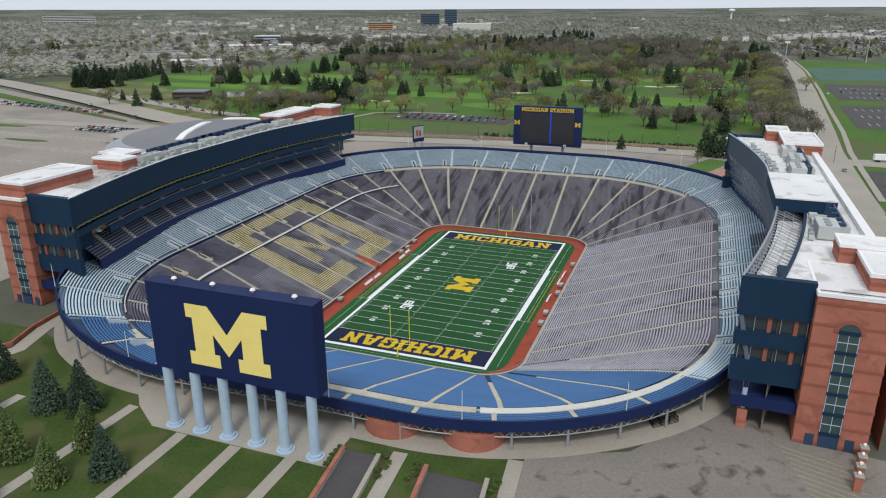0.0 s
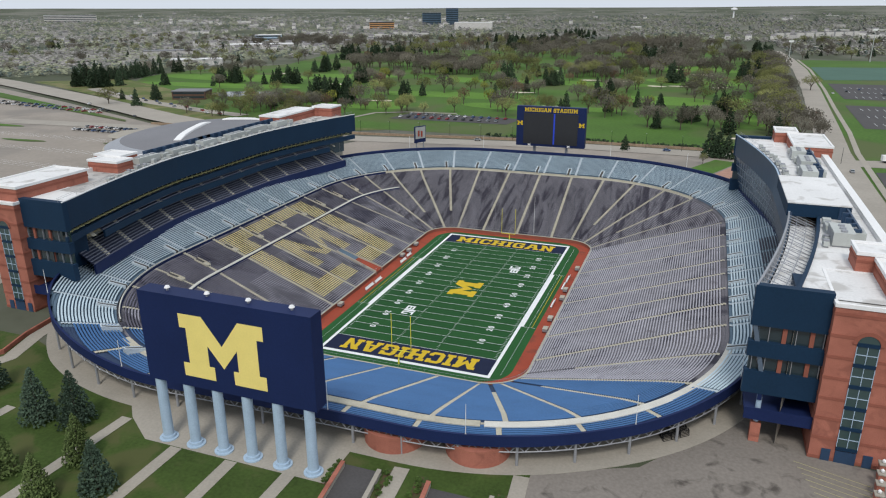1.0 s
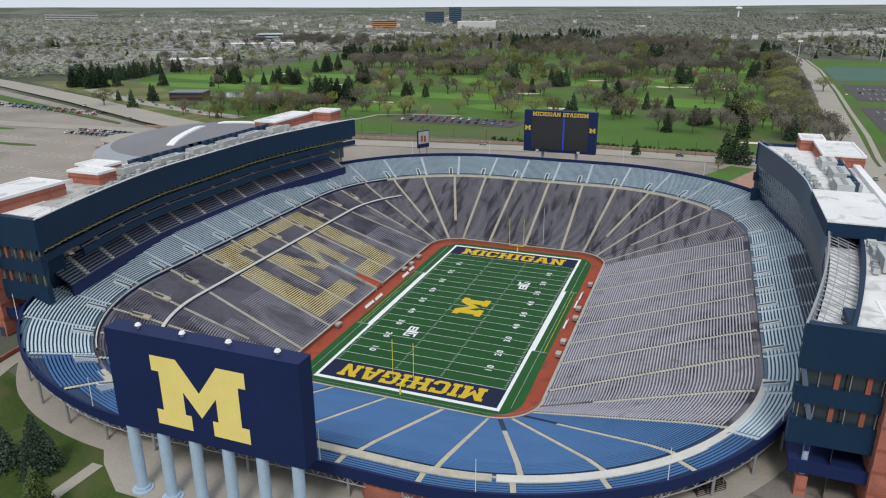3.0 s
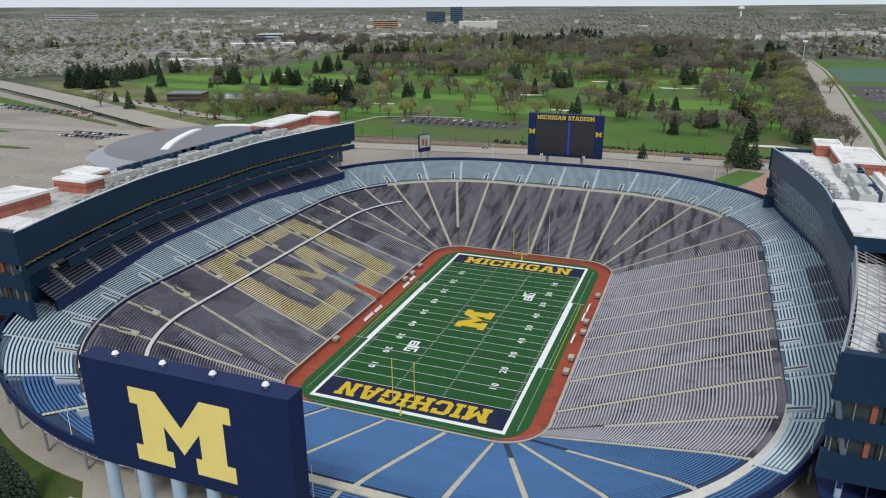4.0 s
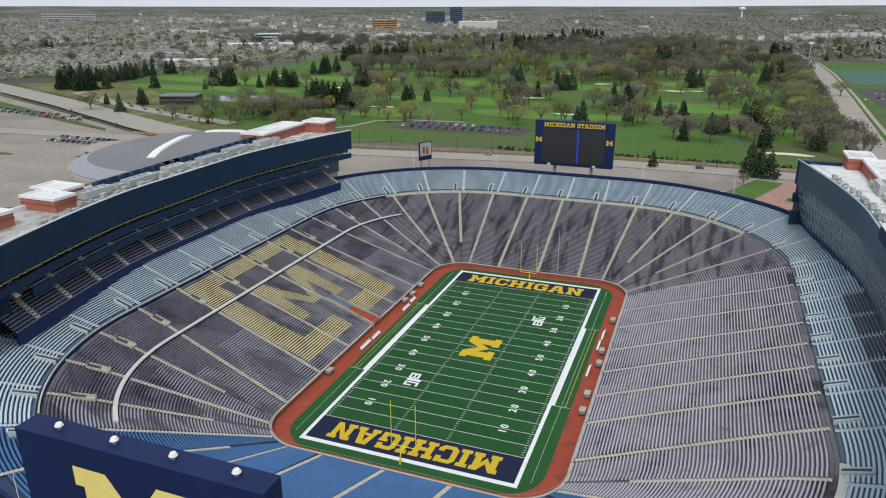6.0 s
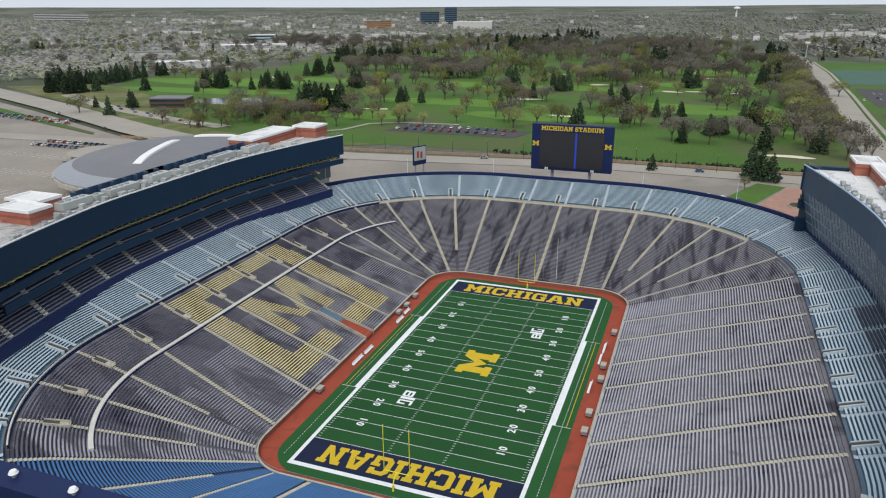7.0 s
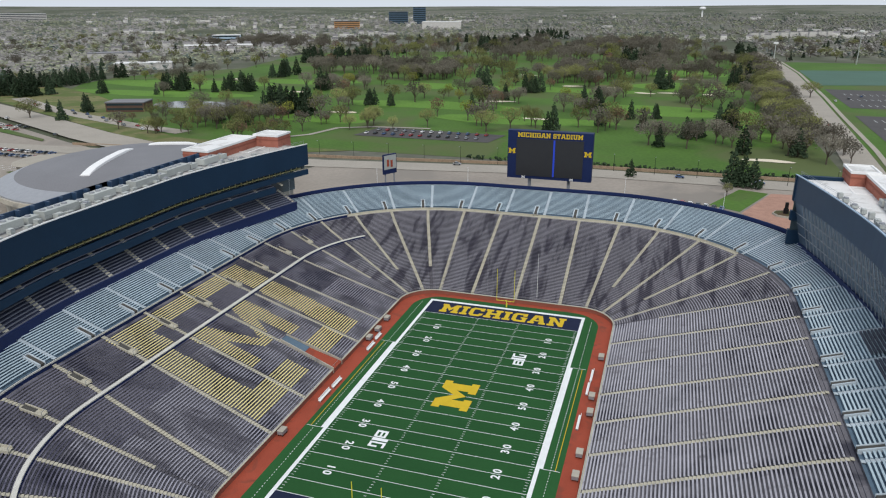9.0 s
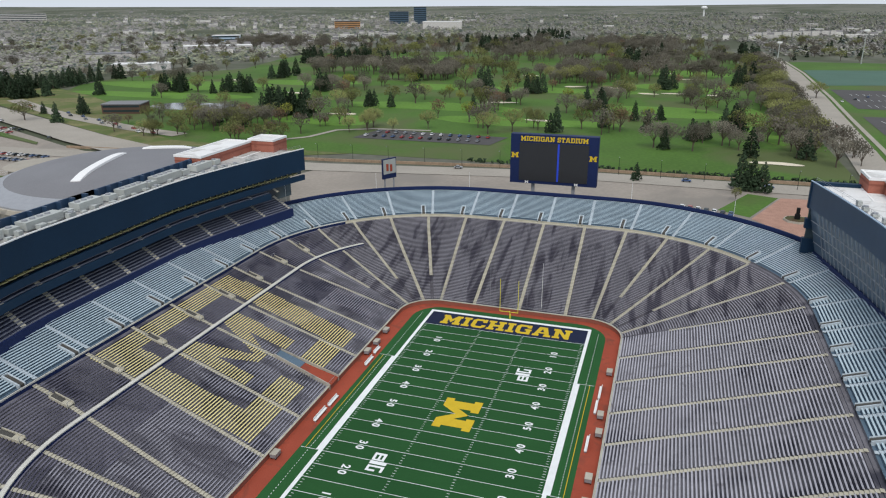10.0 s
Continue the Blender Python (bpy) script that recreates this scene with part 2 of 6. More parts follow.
# ---------------------------------------------------------------- letters as block outlines (unit height)
LETTERS = {
    "M": (1.30, [[(0, 0), (.50, 0), (.50, .22), (.42, .22), (.42, .55), (.65, .22), (.88, .55), (.88, .22), (.80, .22), (.80, 0), (1.30, 0), (1.30, .22), (1.20, .22), (1.20, .78), (1.30, .78), (1.30, 1), (.93, 1), (.65, .58), (.37, 1), (0, 1), (0, .78), (.10, .78), (.10, .22), (0, .22)]]),
    "I": (.52, [[(0, 0), (.52, 0), (.52, .2), (.40, .2), (.40, .8), (.52, .8), (.52, 1), (0, 1), (0, .8), (.12, .8), (.12, .2), (0, .2)]]),
    "C": (.95, [[(.2, 0), (.75, 0), (.95, .18), (.95, .36), (.68, .36), (.68, .24), (.62, .2), (.34, .2), (.28, .26), (.28, .74), (.34, .8), (.62, .8), (.68, .76), (.68, .64), (.95, .64), (.95, 1), (.75, 1), (.73, .95), (.68, 1), (.2, 1), (0, .82), (0, .18)]]),
    "H": (1.15, [[(0, 0), (.50, 0), (.50, .2), (.40, .2), (.40, .4), (.75, .4), (.75, .2), (.65, .2), (.65, 0), (1.15, 0), (1.15, .2), (1.04, .2), (1.04, .8), (1.15, .8), (1.15, 1), (.65, 1), (.65, .8), (.75, .8), (.75, .6), (.40, .6), (.40, .8), (.50, .8), (.50, 1), (0, 1), (0, .8), (.11, .8), (.11, .2), (0, .2)]]),
    "G": (1.0, [[(.2, 0), (.95, 0), (.95, .4), (1.0, .4), (1.0, .56), (.56, .56), (.56, .4), (.68, .4), (.68, .2), (.34, .2), (.28, .26), (.28, .74), (.34, .8), (.62, .8), (.68, .76), (.68, .66), (.95, .66), (.95, 1), (.75, 1), (.73, .95), (.68, 1), (.2, 1), (0, .82), (0, .18)]]),
    "A": (1.15, [[(0, 0), (.42, 0), (.42, .2), (.36, .2), (.39, .3), (.74, .3), (.74, .45), (.44, .45), (.57, .80), (.57, 1), (.32, 1), (.10, .2), (0, .2)], [(.57, .80), (.74, .30), (.77, .2), (.71, .2), (.71, 0), (1.15, 0), (1.15, .2), (1.05, .2), (.83, 1), (.57, 1)]]),
    "N": (1.15, [[(0, 0), (.46, 0), (.46, .2), (.38, .2), (.38, .62), (.78, 0), (1.04, 0), (1.04, .8), (1.15, .8), (1.15, 1), (.68, 1), (.68, .8), (.77, .8), (.77, .42), (.40, 1), (0, 1), (0, .8), (.11, .8), (.11, .2), (0, .2)]]),
    "S": (.85, [[(0, 0), (.68, 0), (.85, .15), (.85, .45), (.70, .6), (.28, .62), (.28, .8), (.56, .8), (.56, .68), (.82, .68), (.82, 1), (.17, 1), (0, .85), (0, .55), (.15, .42), (.57, .4), (.57, .2), (.27, .2), (.27, .34), (0, .34)]]),
    "T": (.95, [[(.22, 0), (.73, 0), (.73, .2), (.62, .2), (.62, .8), (.72, .8), (.72, .62), (.95, .62), (.95, 1), (0, 1), (0, .62), (.23, .62), (.23, .8), (.33, .8), (.33, .2), (.22, .2)]]),
    "D": (1.05, [[(0, 0), (.80, 0), (1.05, .2), (1.05, .8), (.80, 1), (.53, 1), (.53, .8), (.70, .8), (.77, .74), (.77, .26), (.70, .2), (.40, .2), (.40, .8), (.53, .8), (.53, 1), (0, 1), (0, .8), (.11, .8), (.11, .2), (0, .2)]]),
    "U": (1.10, [[(.30, 0), (.80, 0), (1.0, .18), (1.0, .8), (1.10, .8), (1.10, 1), (.64, 1), (.64, .8), (.72, .8), (.72, .28), (.64, .2), (.46, .2), (.38, .28), (.38, .8), (.46, .8), (.46, 1), (0, 1), (0, .8), (.10, .8), (.10, .18)]]),
    " ": (.45, []),
}


def word_width(text, gap=.10):
    return sum(LETTERS[c][0] + gap for c in text) - gap


def flat_poly(geo, pts, place, mi=0):
    """One concave outline, cut into triangles and put in place."""
    tris = geometry.tessellate_polygon([[Vector((p[0], p[1], 0)) for p in pts]])
    k = len(geo.v)
    geo.v.extend(tuple(place @ Vector((p[0], p[1], 0))) for p in pts)
    area = sum(pts[i][0] * pts[(i + 1) % len(pts)][1] - pts[(i + 1) % len(pts)][0] * pts[i][1] for i in range(len(pts)))
    for t in tris:
        a, b, c = (pts[i] for i in t)
        if (b[0] - a[0]) * (c[1] - a[1]) - (b[1] - a[1]) * (c[0] - a[0]) < 0:
            t = (t[0], t[2], t[1])
        geo.f.append(tuple(k + i for i in t))
        geo.m.append(mi)


def letter(name, c, wide, high, place, material, parent, label=""):
    """A flat block letter of that size as a part; place maps its own x, y plane."""
    g = Geo()
    w = LETTERS[c][0]
    for pts in LETTERS[c][1]:
        flat_poly(g, [(x / w * wide, y * high) for x, y in pts], place)
    return part(name, g, material, parent, label)


def write_word(text, width, high, place, material, parent, gap=.10):
    """Block letters side by side, centred on place."""
    k, x = width / word_width(text, gap), -width / 2
    for c in text:
        w = LETTERS[c][0] * k
        if c != " ":
            letter("letter", c, w, high, place @ Matrix.Translation((x, -high / 2, 0)), material, parent)
        x += w + gap * k


# ---------------------------------------------------------------- playing field
def rounded(hx, hy, r, n=10):
    pts = []
    for cx, cy, a0 in ((hx - r, hy - r, 0), (-hx + r, hy - r, 90), (-hx + r, -hy + r, 180), (hx - r, -hy + r, 270)):
        for i in range(n + 1):
            a = radians(a0 + 90 * i / n)
            pts.append((cx + r * math.cos(a), cy + r * math.sin(a)))
    return pts


HW, HL, GL = 24.384, 54.864, 45.72
g = Geo()
g.face([(x, y, 0.0) for x, y in rounded(A_HALF + R_IN + .4, 50 + R_IN + .4, R_IN + .4)])
track = thing("running_track", "brick-red rubber border around the playing field", "track", kind="structure", geo=g, mats=TRACK)
g = Geo()
g.face([(x, y, 0.03) for x, y in rounded(29.9, 58.8, 9)])
apron = thing("turf_apron", "dark green artificial turf margin round the field", "turf", kind="structure", geo=g, mats=TURF_EDGE)
field = thing("football_field", "green artificial turf football field with white lines and navy end zones", "football field", kind="structure")
# turf in ten-yard strips of slightly different nap
TURF_B = mat("turf_light", (0.0175, 0.077, 0.0215), 0.9, 0.12, 0.08, 3, 0.1)
for i in range(20):
    g = Geo()
    y = -GL + i * 4.572
    g.face([(-HW, y, .06), (HW, y, .06), (HW, y + 4.572, .06), (-HW, y + 4.572, .06)])
    part("turf_strip", g, TURF if i % 2 else TURF_B, field)
for sy in (-1, 1):
    g = Geo()
    a, b = sorted((sy * GL, sy * HL))
    g.face([(-HW, a, .06), (HW, a, .06), (HW, b, .06), (-HW, b, .06)])
    part("end_zone", g, PAINT_NAVY, field, "navy painted end zone")


def slab(name, x0, x1, y0, y1, z, material, parent):
    g = Geo()
    g.face([(x0, y0, z), (x1, y0, z), (x1, y1, z), (x0, y1, z)])
    return part(name, g, material, parent)


BW = 1.6
for sx in (-1, 1):
    a, b = sorted((sx * HW, sx * (HW + BW)))
    slab("sideline_border", a, b, -GL / 2, GL / 2, .08, PAINT_WHITE, field)
    for sy in (-1, 1):
        slab("sideline_border", *sorted((sx * HW, sx * (HW + .9))), *sorted((sy * GL / 2, sy * HL)), .08, PAINT_WHITE, field)
    slab("end_border", -HW - .9, HW + .9, *sorted((sx * HL, sx * (HL + 1.2))), .084, PAINT_WHITE, field)
    slab("coach_line", *sorted((sx * (HW + 4.1), sx * (HW + 4.25))), -GL * .5, GL * .5, .08, PAINT_MAIZE, field)
    for sy in (-1, 1):
        slab("box_line", *sorted((sx * (HW + BW), sx * (HW + 5.2))), sy * GL * .5 - .07, sy * GL * .5 + .07, .088, PAINT_WHITE, field)
    g = Geo()
    for i in range(-56, 57):
        g.face([(sx * (HW + 3.2) - .07, i * .95 - .2, .08), (sx * (HW + 3.2) + .07, i * .95 - .2, .08), (sx * (HW + 3.2) + .07, i * .95 + .2, .08), (sx * (HW + 3.2) - .07, i * .95 + .2, .08)])
    part("dashed_line", g, PAINT_WHITE, field, kind="stuff")
for i in range(21):
    y = -GL + i * 4.572
    slab("yard_line", -HW, HW, y - .07, y + .07, .078, PAINT_WHITE, field)
g = Geo()
for i in range(101):
    if i % 5:
        y = -GL + i * .9144
        for x in (-HW + .75, -6.4, 6.4, HW - .75):
            g.face([(x - .3, y - .055, .078), (x + .3, y - .055, .078), (x + .3, y + .055, .078), (x - .3, y + .055, .078)])
part("hash_mark", g, PAINT_WHITE, field, kind="stuff")


def text_part(body, size, place, material, parent, name="yard_number"):
    c = bpy.data.curves.new(name, "FONT")
    c.body, c.size, c.align_x, c.align_y, c.offset = body, size, "CENTER", "CENTER", .03 * size
    c.resolution_u = 3
    c.materials.append(material)
    o = new(name, c)
    o.parent = parent
    o.matrix_basis = place
    return o


for i, n in enumerate((10, 20, 30, 40, 50, 40, 30, 20, 10)):
    y = -GL + 9.144 * (i + 1)
    for sx in (-1, 1):
        text_part("%d %d" % (n // 10, n % 10), 2.6, pose(sx * (HW - 7.3), y, .09, 0, 0, 90 * sx), PAINT_WHITE, field)
# block letters at both ends and the block M at midfield
for sy in (-1, 1):
    write_word("MICHIGAN", 40.0, 6.2, pose(0, sy * (GL + HL) / 2, .09, 0, 0, 0 if sy > 0 else 180), PAINT_MAIZE, field)
letter("midfield_letter", "M", 13.0, 9.2, pose(4.6, -6.5, .092, 0, 0, 90), PAINT_MAIZE, field, "maize block letter at midfield")
# conference mark at the 25-yard lines: plain white blocks
for x, y, rz in ((-11.2, -22.9, -90), (11.2, 22.9, 90)):
    g = Geo()
    for x0, x1, y0, y1 in ((-3, -2.3, -1.6, 1.2), (-2.3, -.8, -1.6, -1.0), (-.8, -.3, -1.6, 1.2), (-2.3, -.8, .6, 1.2), (-2.3, -.8, -.4, .1), (.0, 1.0, -1.6, 2.2), (1.4, 2.0, -1.6, 2.2), (2.0, 3.4, 1.6, 2.2), (2.0, 3.4, -1.6, -1.0), (2.8, 3.4, -1.0, .5)):
        g.face([(x0, y0, 0), (x1, y0, 0), (x1, y1, 0), (x0, y1, 0)])
    ob = part("conference_mark", g, PAINT_WHITE, field, "white painted block mark")
    ob.matrix_basis = pose(x, y, .09, 0, 0, rz)

# goal posts
def goal_post(y, sy):
    post = thing("goal_post", "yellow steel football goal post with two tall uprights", "goal post", "goal posts", at=pose(0, y, 0))
    g = Geo()
    g.tube((0, sy * 2.0, 0), (0, sy * 2.0, 1.6), .11, n=8)
    g.tube((0, sy * 2.0, 1.6), (0, sy * 1.3, 2.7), .11, n=8)
    g.tube((0, sy * 1.3, 2.7), (0, 0, 3.05), .11, n=8)
    part("gooseneck", g, YELLOW, post)
    g = Geo()
    g.tube((-2.82, 0, 3.05), (2.82, 0, 3.05), .09, n=8)
    part("crossbar", g, YELLOW, post)
    for x in (-2.82, 2.82):
        g = Geo()
        g.tube((x, 0, 3.05), (x, 0, 13.7), .085, n=8)
        part("upright", g, YELLOW, post)
    g = Geo()
    g.tube((0, sy * 2.0, 0), (0, sy * 2.0, 1.5), .24, n=10)
    part("pad", g, YELLOW, post)


goal_post(-HL, -1)
goal_post(HL, 1)


# ---------------------------------------------------------------- the bowl
def d_rim(u):
    """How far out the stands reach: lower behind the near end."""
    u = u % N_SEC
    keys = ((0, 63), (12.8, 63), (13.6, 60), (15, 55), (18, 52.6), (22, 52.6), (23.8, 53.6), (25, 57), (26.3, 61), (27.5, 63), (44, 63))
    for (a, x), (b, y) in zip(keys, keys[1:]):
        if a <= u <= b:
            return x + (y - x) * (u - a) / (b - a)


ROW = 0.72
DW0, DW1, D_UP = .3 + 64 * ROW, 47.2, 47.2
zw = rise(DW0) - .36


def lowered(u):
    """1 behind the near end, where the top of the stand is a low terrace; 0 round the rest."""
    u = u % N_SEC
    return max(0.0, min(1.0, (u - 14.6) / 2.9, (26.9 - u) / 2.6))


def z_up(u, d):
    """Height of the upper stand."""
    w = lowered(u)
    return (rise(d) - .1) * (1 - w) + (zw + .05 + (d - D_UP) * .13) * w


stations = us(8)
terrace = thing("stand_terrace", "stepped grey concrete terrace of the stadium bowl", "terrace", kind="structure")
# lower steps
g = Geo()
rings = []
for i in range(64):
    d = .3 + ROW * i
    rings.append([p3(u, d, rise(d) - .36) for u in stations])
    rings.append([p3(u, d + ROW, rise(d) - .36) for u in stations])
g.strip(rings)
for i, f in enumerate(g.f):
    if 16.0 < (U0 + (i % (N_SEC * 8)) / 8) < 26.2:
        g.m[i] = 1
    elif not 7.2 < (U0 + (i % (N_SEC * 8)) / 8) < 37.2:
        g.m[i] = 2
part("lower_steps", g, [TERRACE, TERRACE_DEEP, TERRACE_FAR], terrace)
# ring walkway at the portals
g = Geo()
g.strip([[p3(u, DW0, zw - .4) for u in stations], [p3(u, DW0, zw) for u in stations], [p3(u, DW1, zw) for u in stations], [p3(u, DW1, z_up(u, DW1) + .1) for u in stations]])
nr = len(stations)
for i in range(len(g.f)):
    if 5.2 < U0 + (i % nr) / 8 < 16.5 or 25.5 < U0 + (i % nr) / 8 < 38.8:
        g.m[i] = 1
part("ring_walkway", g, [AISLE, TERRACE], terrace, "pale concrete cross aisle")
# upper steps
g = Geo()
n_up = int((63 - D_UP) / ROW)
for k in range(N_SEC * 8):
    u0, u1 = stations[k], U0 + (k + 1) / 8
    rim = min(d_rim(u0), d_rim(u1))
    for i in range(n_up):
        d = D_UP + ROW * i
        if d + ROW > rim:
            break
        za, zb, za1, zb1 = z_up(u0, d), z_up(u1, d), z_up(u0, d + ROW), z_up(u1, d + ROW)
        mi = 1 if 16.2 < u0 < 26.0 else 0
        g.face([p3(u0, d, za), p3(u1, d, zb), p3(u1, d + ROW, zb), p3(u0, d + ROW, za)], mi)
        g.face([p3(u0, d + ROW, za), p3(u1, d + ROW, zb), p3(u1, d + ROW, zb1), p3(u0, d + ROW, za1)], mi)
part("upper_steps", g, [TERRACE_BLUE, TERRACE_DEEP], terrace, "blue-grey painted upper terrace")

# field wall
g = Geo()
ins = [(0.0, 0), (0.0, 1.25), (.3, 1.25), (.3, .6)]
g.strip([[p3(u, d, z) for u in stations] for d, z in ins])
field_wall = thing("field_wall", "low dark brick wall round the field with pale coping", "wall", kind="structure", geo=g, mats=BRICK_DARK)
g = Geo()
g.strip([[p3(u, d, z) for u in stations] for d, z in ((-.08, 1.25), (-.08, 1.42), (.4, 1.42), (.4, 1.25))])
part("coping", g, AISLE, field_wall, "pale coping")
g = Geo()
for k in range(N_SEC):
    for j in range(0, 8, 2):
        p = p3(U0 + k + j / 8, .2, 1.4)
        g.tube(p, (p[0], p[1], 2.3), .03, n=4)
g.strip([[p3(u, .17, 2.3) for u in stations], [p3(u, .17, 2.36) for u in stations], [p3(u, .23, 2.36) for u in stations], [p3(u, .23, 2.3) for u in stations]])
part("railing", g, METAL, field_wall, "thin metal rail", kind="stuff")

# rim: parapet and navy fascia
g = Geo()
rims = [(u, d_rim(u)) for u in stations]


def slim(u):
    """1 along the near half of the rim, whose fascia is low."""
    return max(0.0, min(1.0, u - 13.2, 30.8 - u))


prof = [(-.4, -.1, .0), (-.4, 1.1, .5), (.1, 1.1, .5), (.1, -2.6, -1.75), (-.5, -2.6, -1.75)]
g.strip([[p3(u, d + a, z_up(u, d) + .1 + b + (c - b) * slim(u)) for u, d in rims] for a, b, c in prof])
rim_wall = thing("rim_parapet", "navy metal fascia and parapet along the rim of the bowl", "parapet", kind="structure", geo=g, mats=NAVY)
# under-structure: sloping slab below the stands
g = Geo()
g.strip([[p3(u, 20.0, rise(20) - 2.2) for u in stations], [p3(u, d - .5, z_up(u, d) - 2.1 + .6 * slim(u)) for u, d in rims]])
part("stand_underside", g, METAL, terrace, "dark steel deck under the stands")


# aisles, benches
SEAT_BARS = ((-28.5, 26, 39.5, 45), (-28.5, -20.5, 4.5, 39.5), (-28.5, -18, 33, 39.5), (18.5, 27, 4, 39.5), (-28.5, -4, 4.5, 11), (2, 27, 4, 11), (-14, -8.5, 15, 33), (6, 11.5, 15, 33))


def is_maize(y, d):
    """The block letter painted across the press-side benches."""
    if any(y0 < y < y1 and d0 < d < d1 for y0, y1, d0, d1 in SEAT_BARS):
        return True
    if 17 < d < 33:
        f = (33 - d) / 16
        for s in (-1, 1):
            q = -(y + 1.2) * s
            if 6.3 - 7.5 * f < q < 11.8 - 10 * f:
                return True
    return False


def aisle(u, d0, d1, wide, name, material, parent, up=0.0, zf=None):
    """A stepped aisle running up the stand."""
    g = Geo()
    n = max(1, int(round((d1 - d0) / ROW)))
    for i in range(n):
        d = d0 + i * ROW
        x, y, nx, ny = loop(u, d)
        x2, y2, _, _ = loop(u, d + ROW)
        tx, ty = ny * wide / 2, -nx * wide / 2
        z = (zf(u, d) if zf else rise(d) - .10) + up
        z0 = (zf(u, d - ROW) if zf else rise(d - ROW) - .10) + up
        g.face([(x - tx, y - ty, z0), (x + tx, y + ty, z0), (x + tx, y + ty, z), (x - tx, y - ty, z)])
        g.face([(x - tx, y - ty, z), (x + tx, y + ty, z), (x2 + tx, y2 + ty, z), (x2 - tx, y2 - ty, z)])
    return part(name, g, material, parent)


# dark colour painted for the shade inside the stair wells
WELL_SHADE = mat("well_shade_paint", (0.075, 0.072, 0.066), 0.9, 0.3, 0.8, 4)
UPPER_AISLE = mat("upper_aisle_concrete", (0.44, 0.50, 0.54), 0.9, 0.15, 0.4, 5)
aisles = thing("aisle_stairs", "pale concrete aisle stairs between the seating sections", "stairs", kind="structure")
AISLE_SHIFT = {4: .06, 5: .15, 6: .28, 7: .45, 8: .49, 9: .35, 10: .3, 11: .12, 12: -.07, 13: -.28, 14: -.34, 15: -.2}


def aisle_u(k):
    return U0 + k + AISLE_SHIFT.get(k, 0.0)


for k in range(N_SEC):
    u = aisle_u(k)
    x, y, nx, ny = loop(u, 20)
    corner = abs(nx) > .02 and abs(ny) > .02
    start = (13.0 if k % 2 else 0.6) if corner else 0.6
    aisle(u, start, DW0, 1.05, "aisle", AISLE, aisles)
    aisle(u + .10, D_UP, d_rim(u) - .7, 1.0, "upper_aisle", AISLE if 16.5 < u < 25.5 else UPPER_AISLE, aisles, .30, z_up)


def bench_row(u0, u1, d, z, gap, n, parent, mats, maize=False, deep=.36):
    """One bench plank on its row, from aisle to aisle."""
    g = Geo()
    xs = []
    x0, y0, _, _ = loop(u0, d)
    x1, y1, _, _ = loop(u1, d)
    length = math.hypot(x1 - x0, y1 - y0)
    e = gap / max(length, gap * 2.2) * (u1 - u0)
    n = max(n, int(length / .5)) if maize else n
    st = [u0 + e + (u1 - u0 - 2 * e) * i / n for i in range(n + 1)]
    cols = []
    for u in st:
        x, y, nx, ny = loop(u, d)
        cols.append(((x + nx * .04, y + ny * .04), (x + nx * deep, y + ny * deep), y, z(u, d) if callable(z) else z))
    k = len(g.v)
    for a, b, _, h in cols:
        g.v.extend(((*a, h + .36), (*a, h + .43), (*b, h + .43), (*b, h + .36)))
    for i in range(n):
        mi = 0
        if maize and is_maize((cols[i][2] + cols[i + 1][2]) / 2, d):
            mi = 1
        for q in range(3):
            g.f.append((k + i * 4 + q, k + i * 4 + q + 1, k + i * 4 + q + 5, k + i * 4 + q + 4))
            g.m.append(mi)
    for i in (0, n):
        g.f.append((k + i * 4, k + i * 4 + 1, k + i * 4 + 2, k + i * 4 + 3))
        g.m.append(0)
    o = new("bench", g.mesh("bench", mats))
    o.parent = parent
    return o


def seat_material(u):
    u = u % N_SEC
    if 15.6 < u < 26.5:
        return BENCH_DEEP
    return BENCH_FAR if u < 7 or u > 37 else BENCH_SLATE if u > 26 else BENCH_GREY


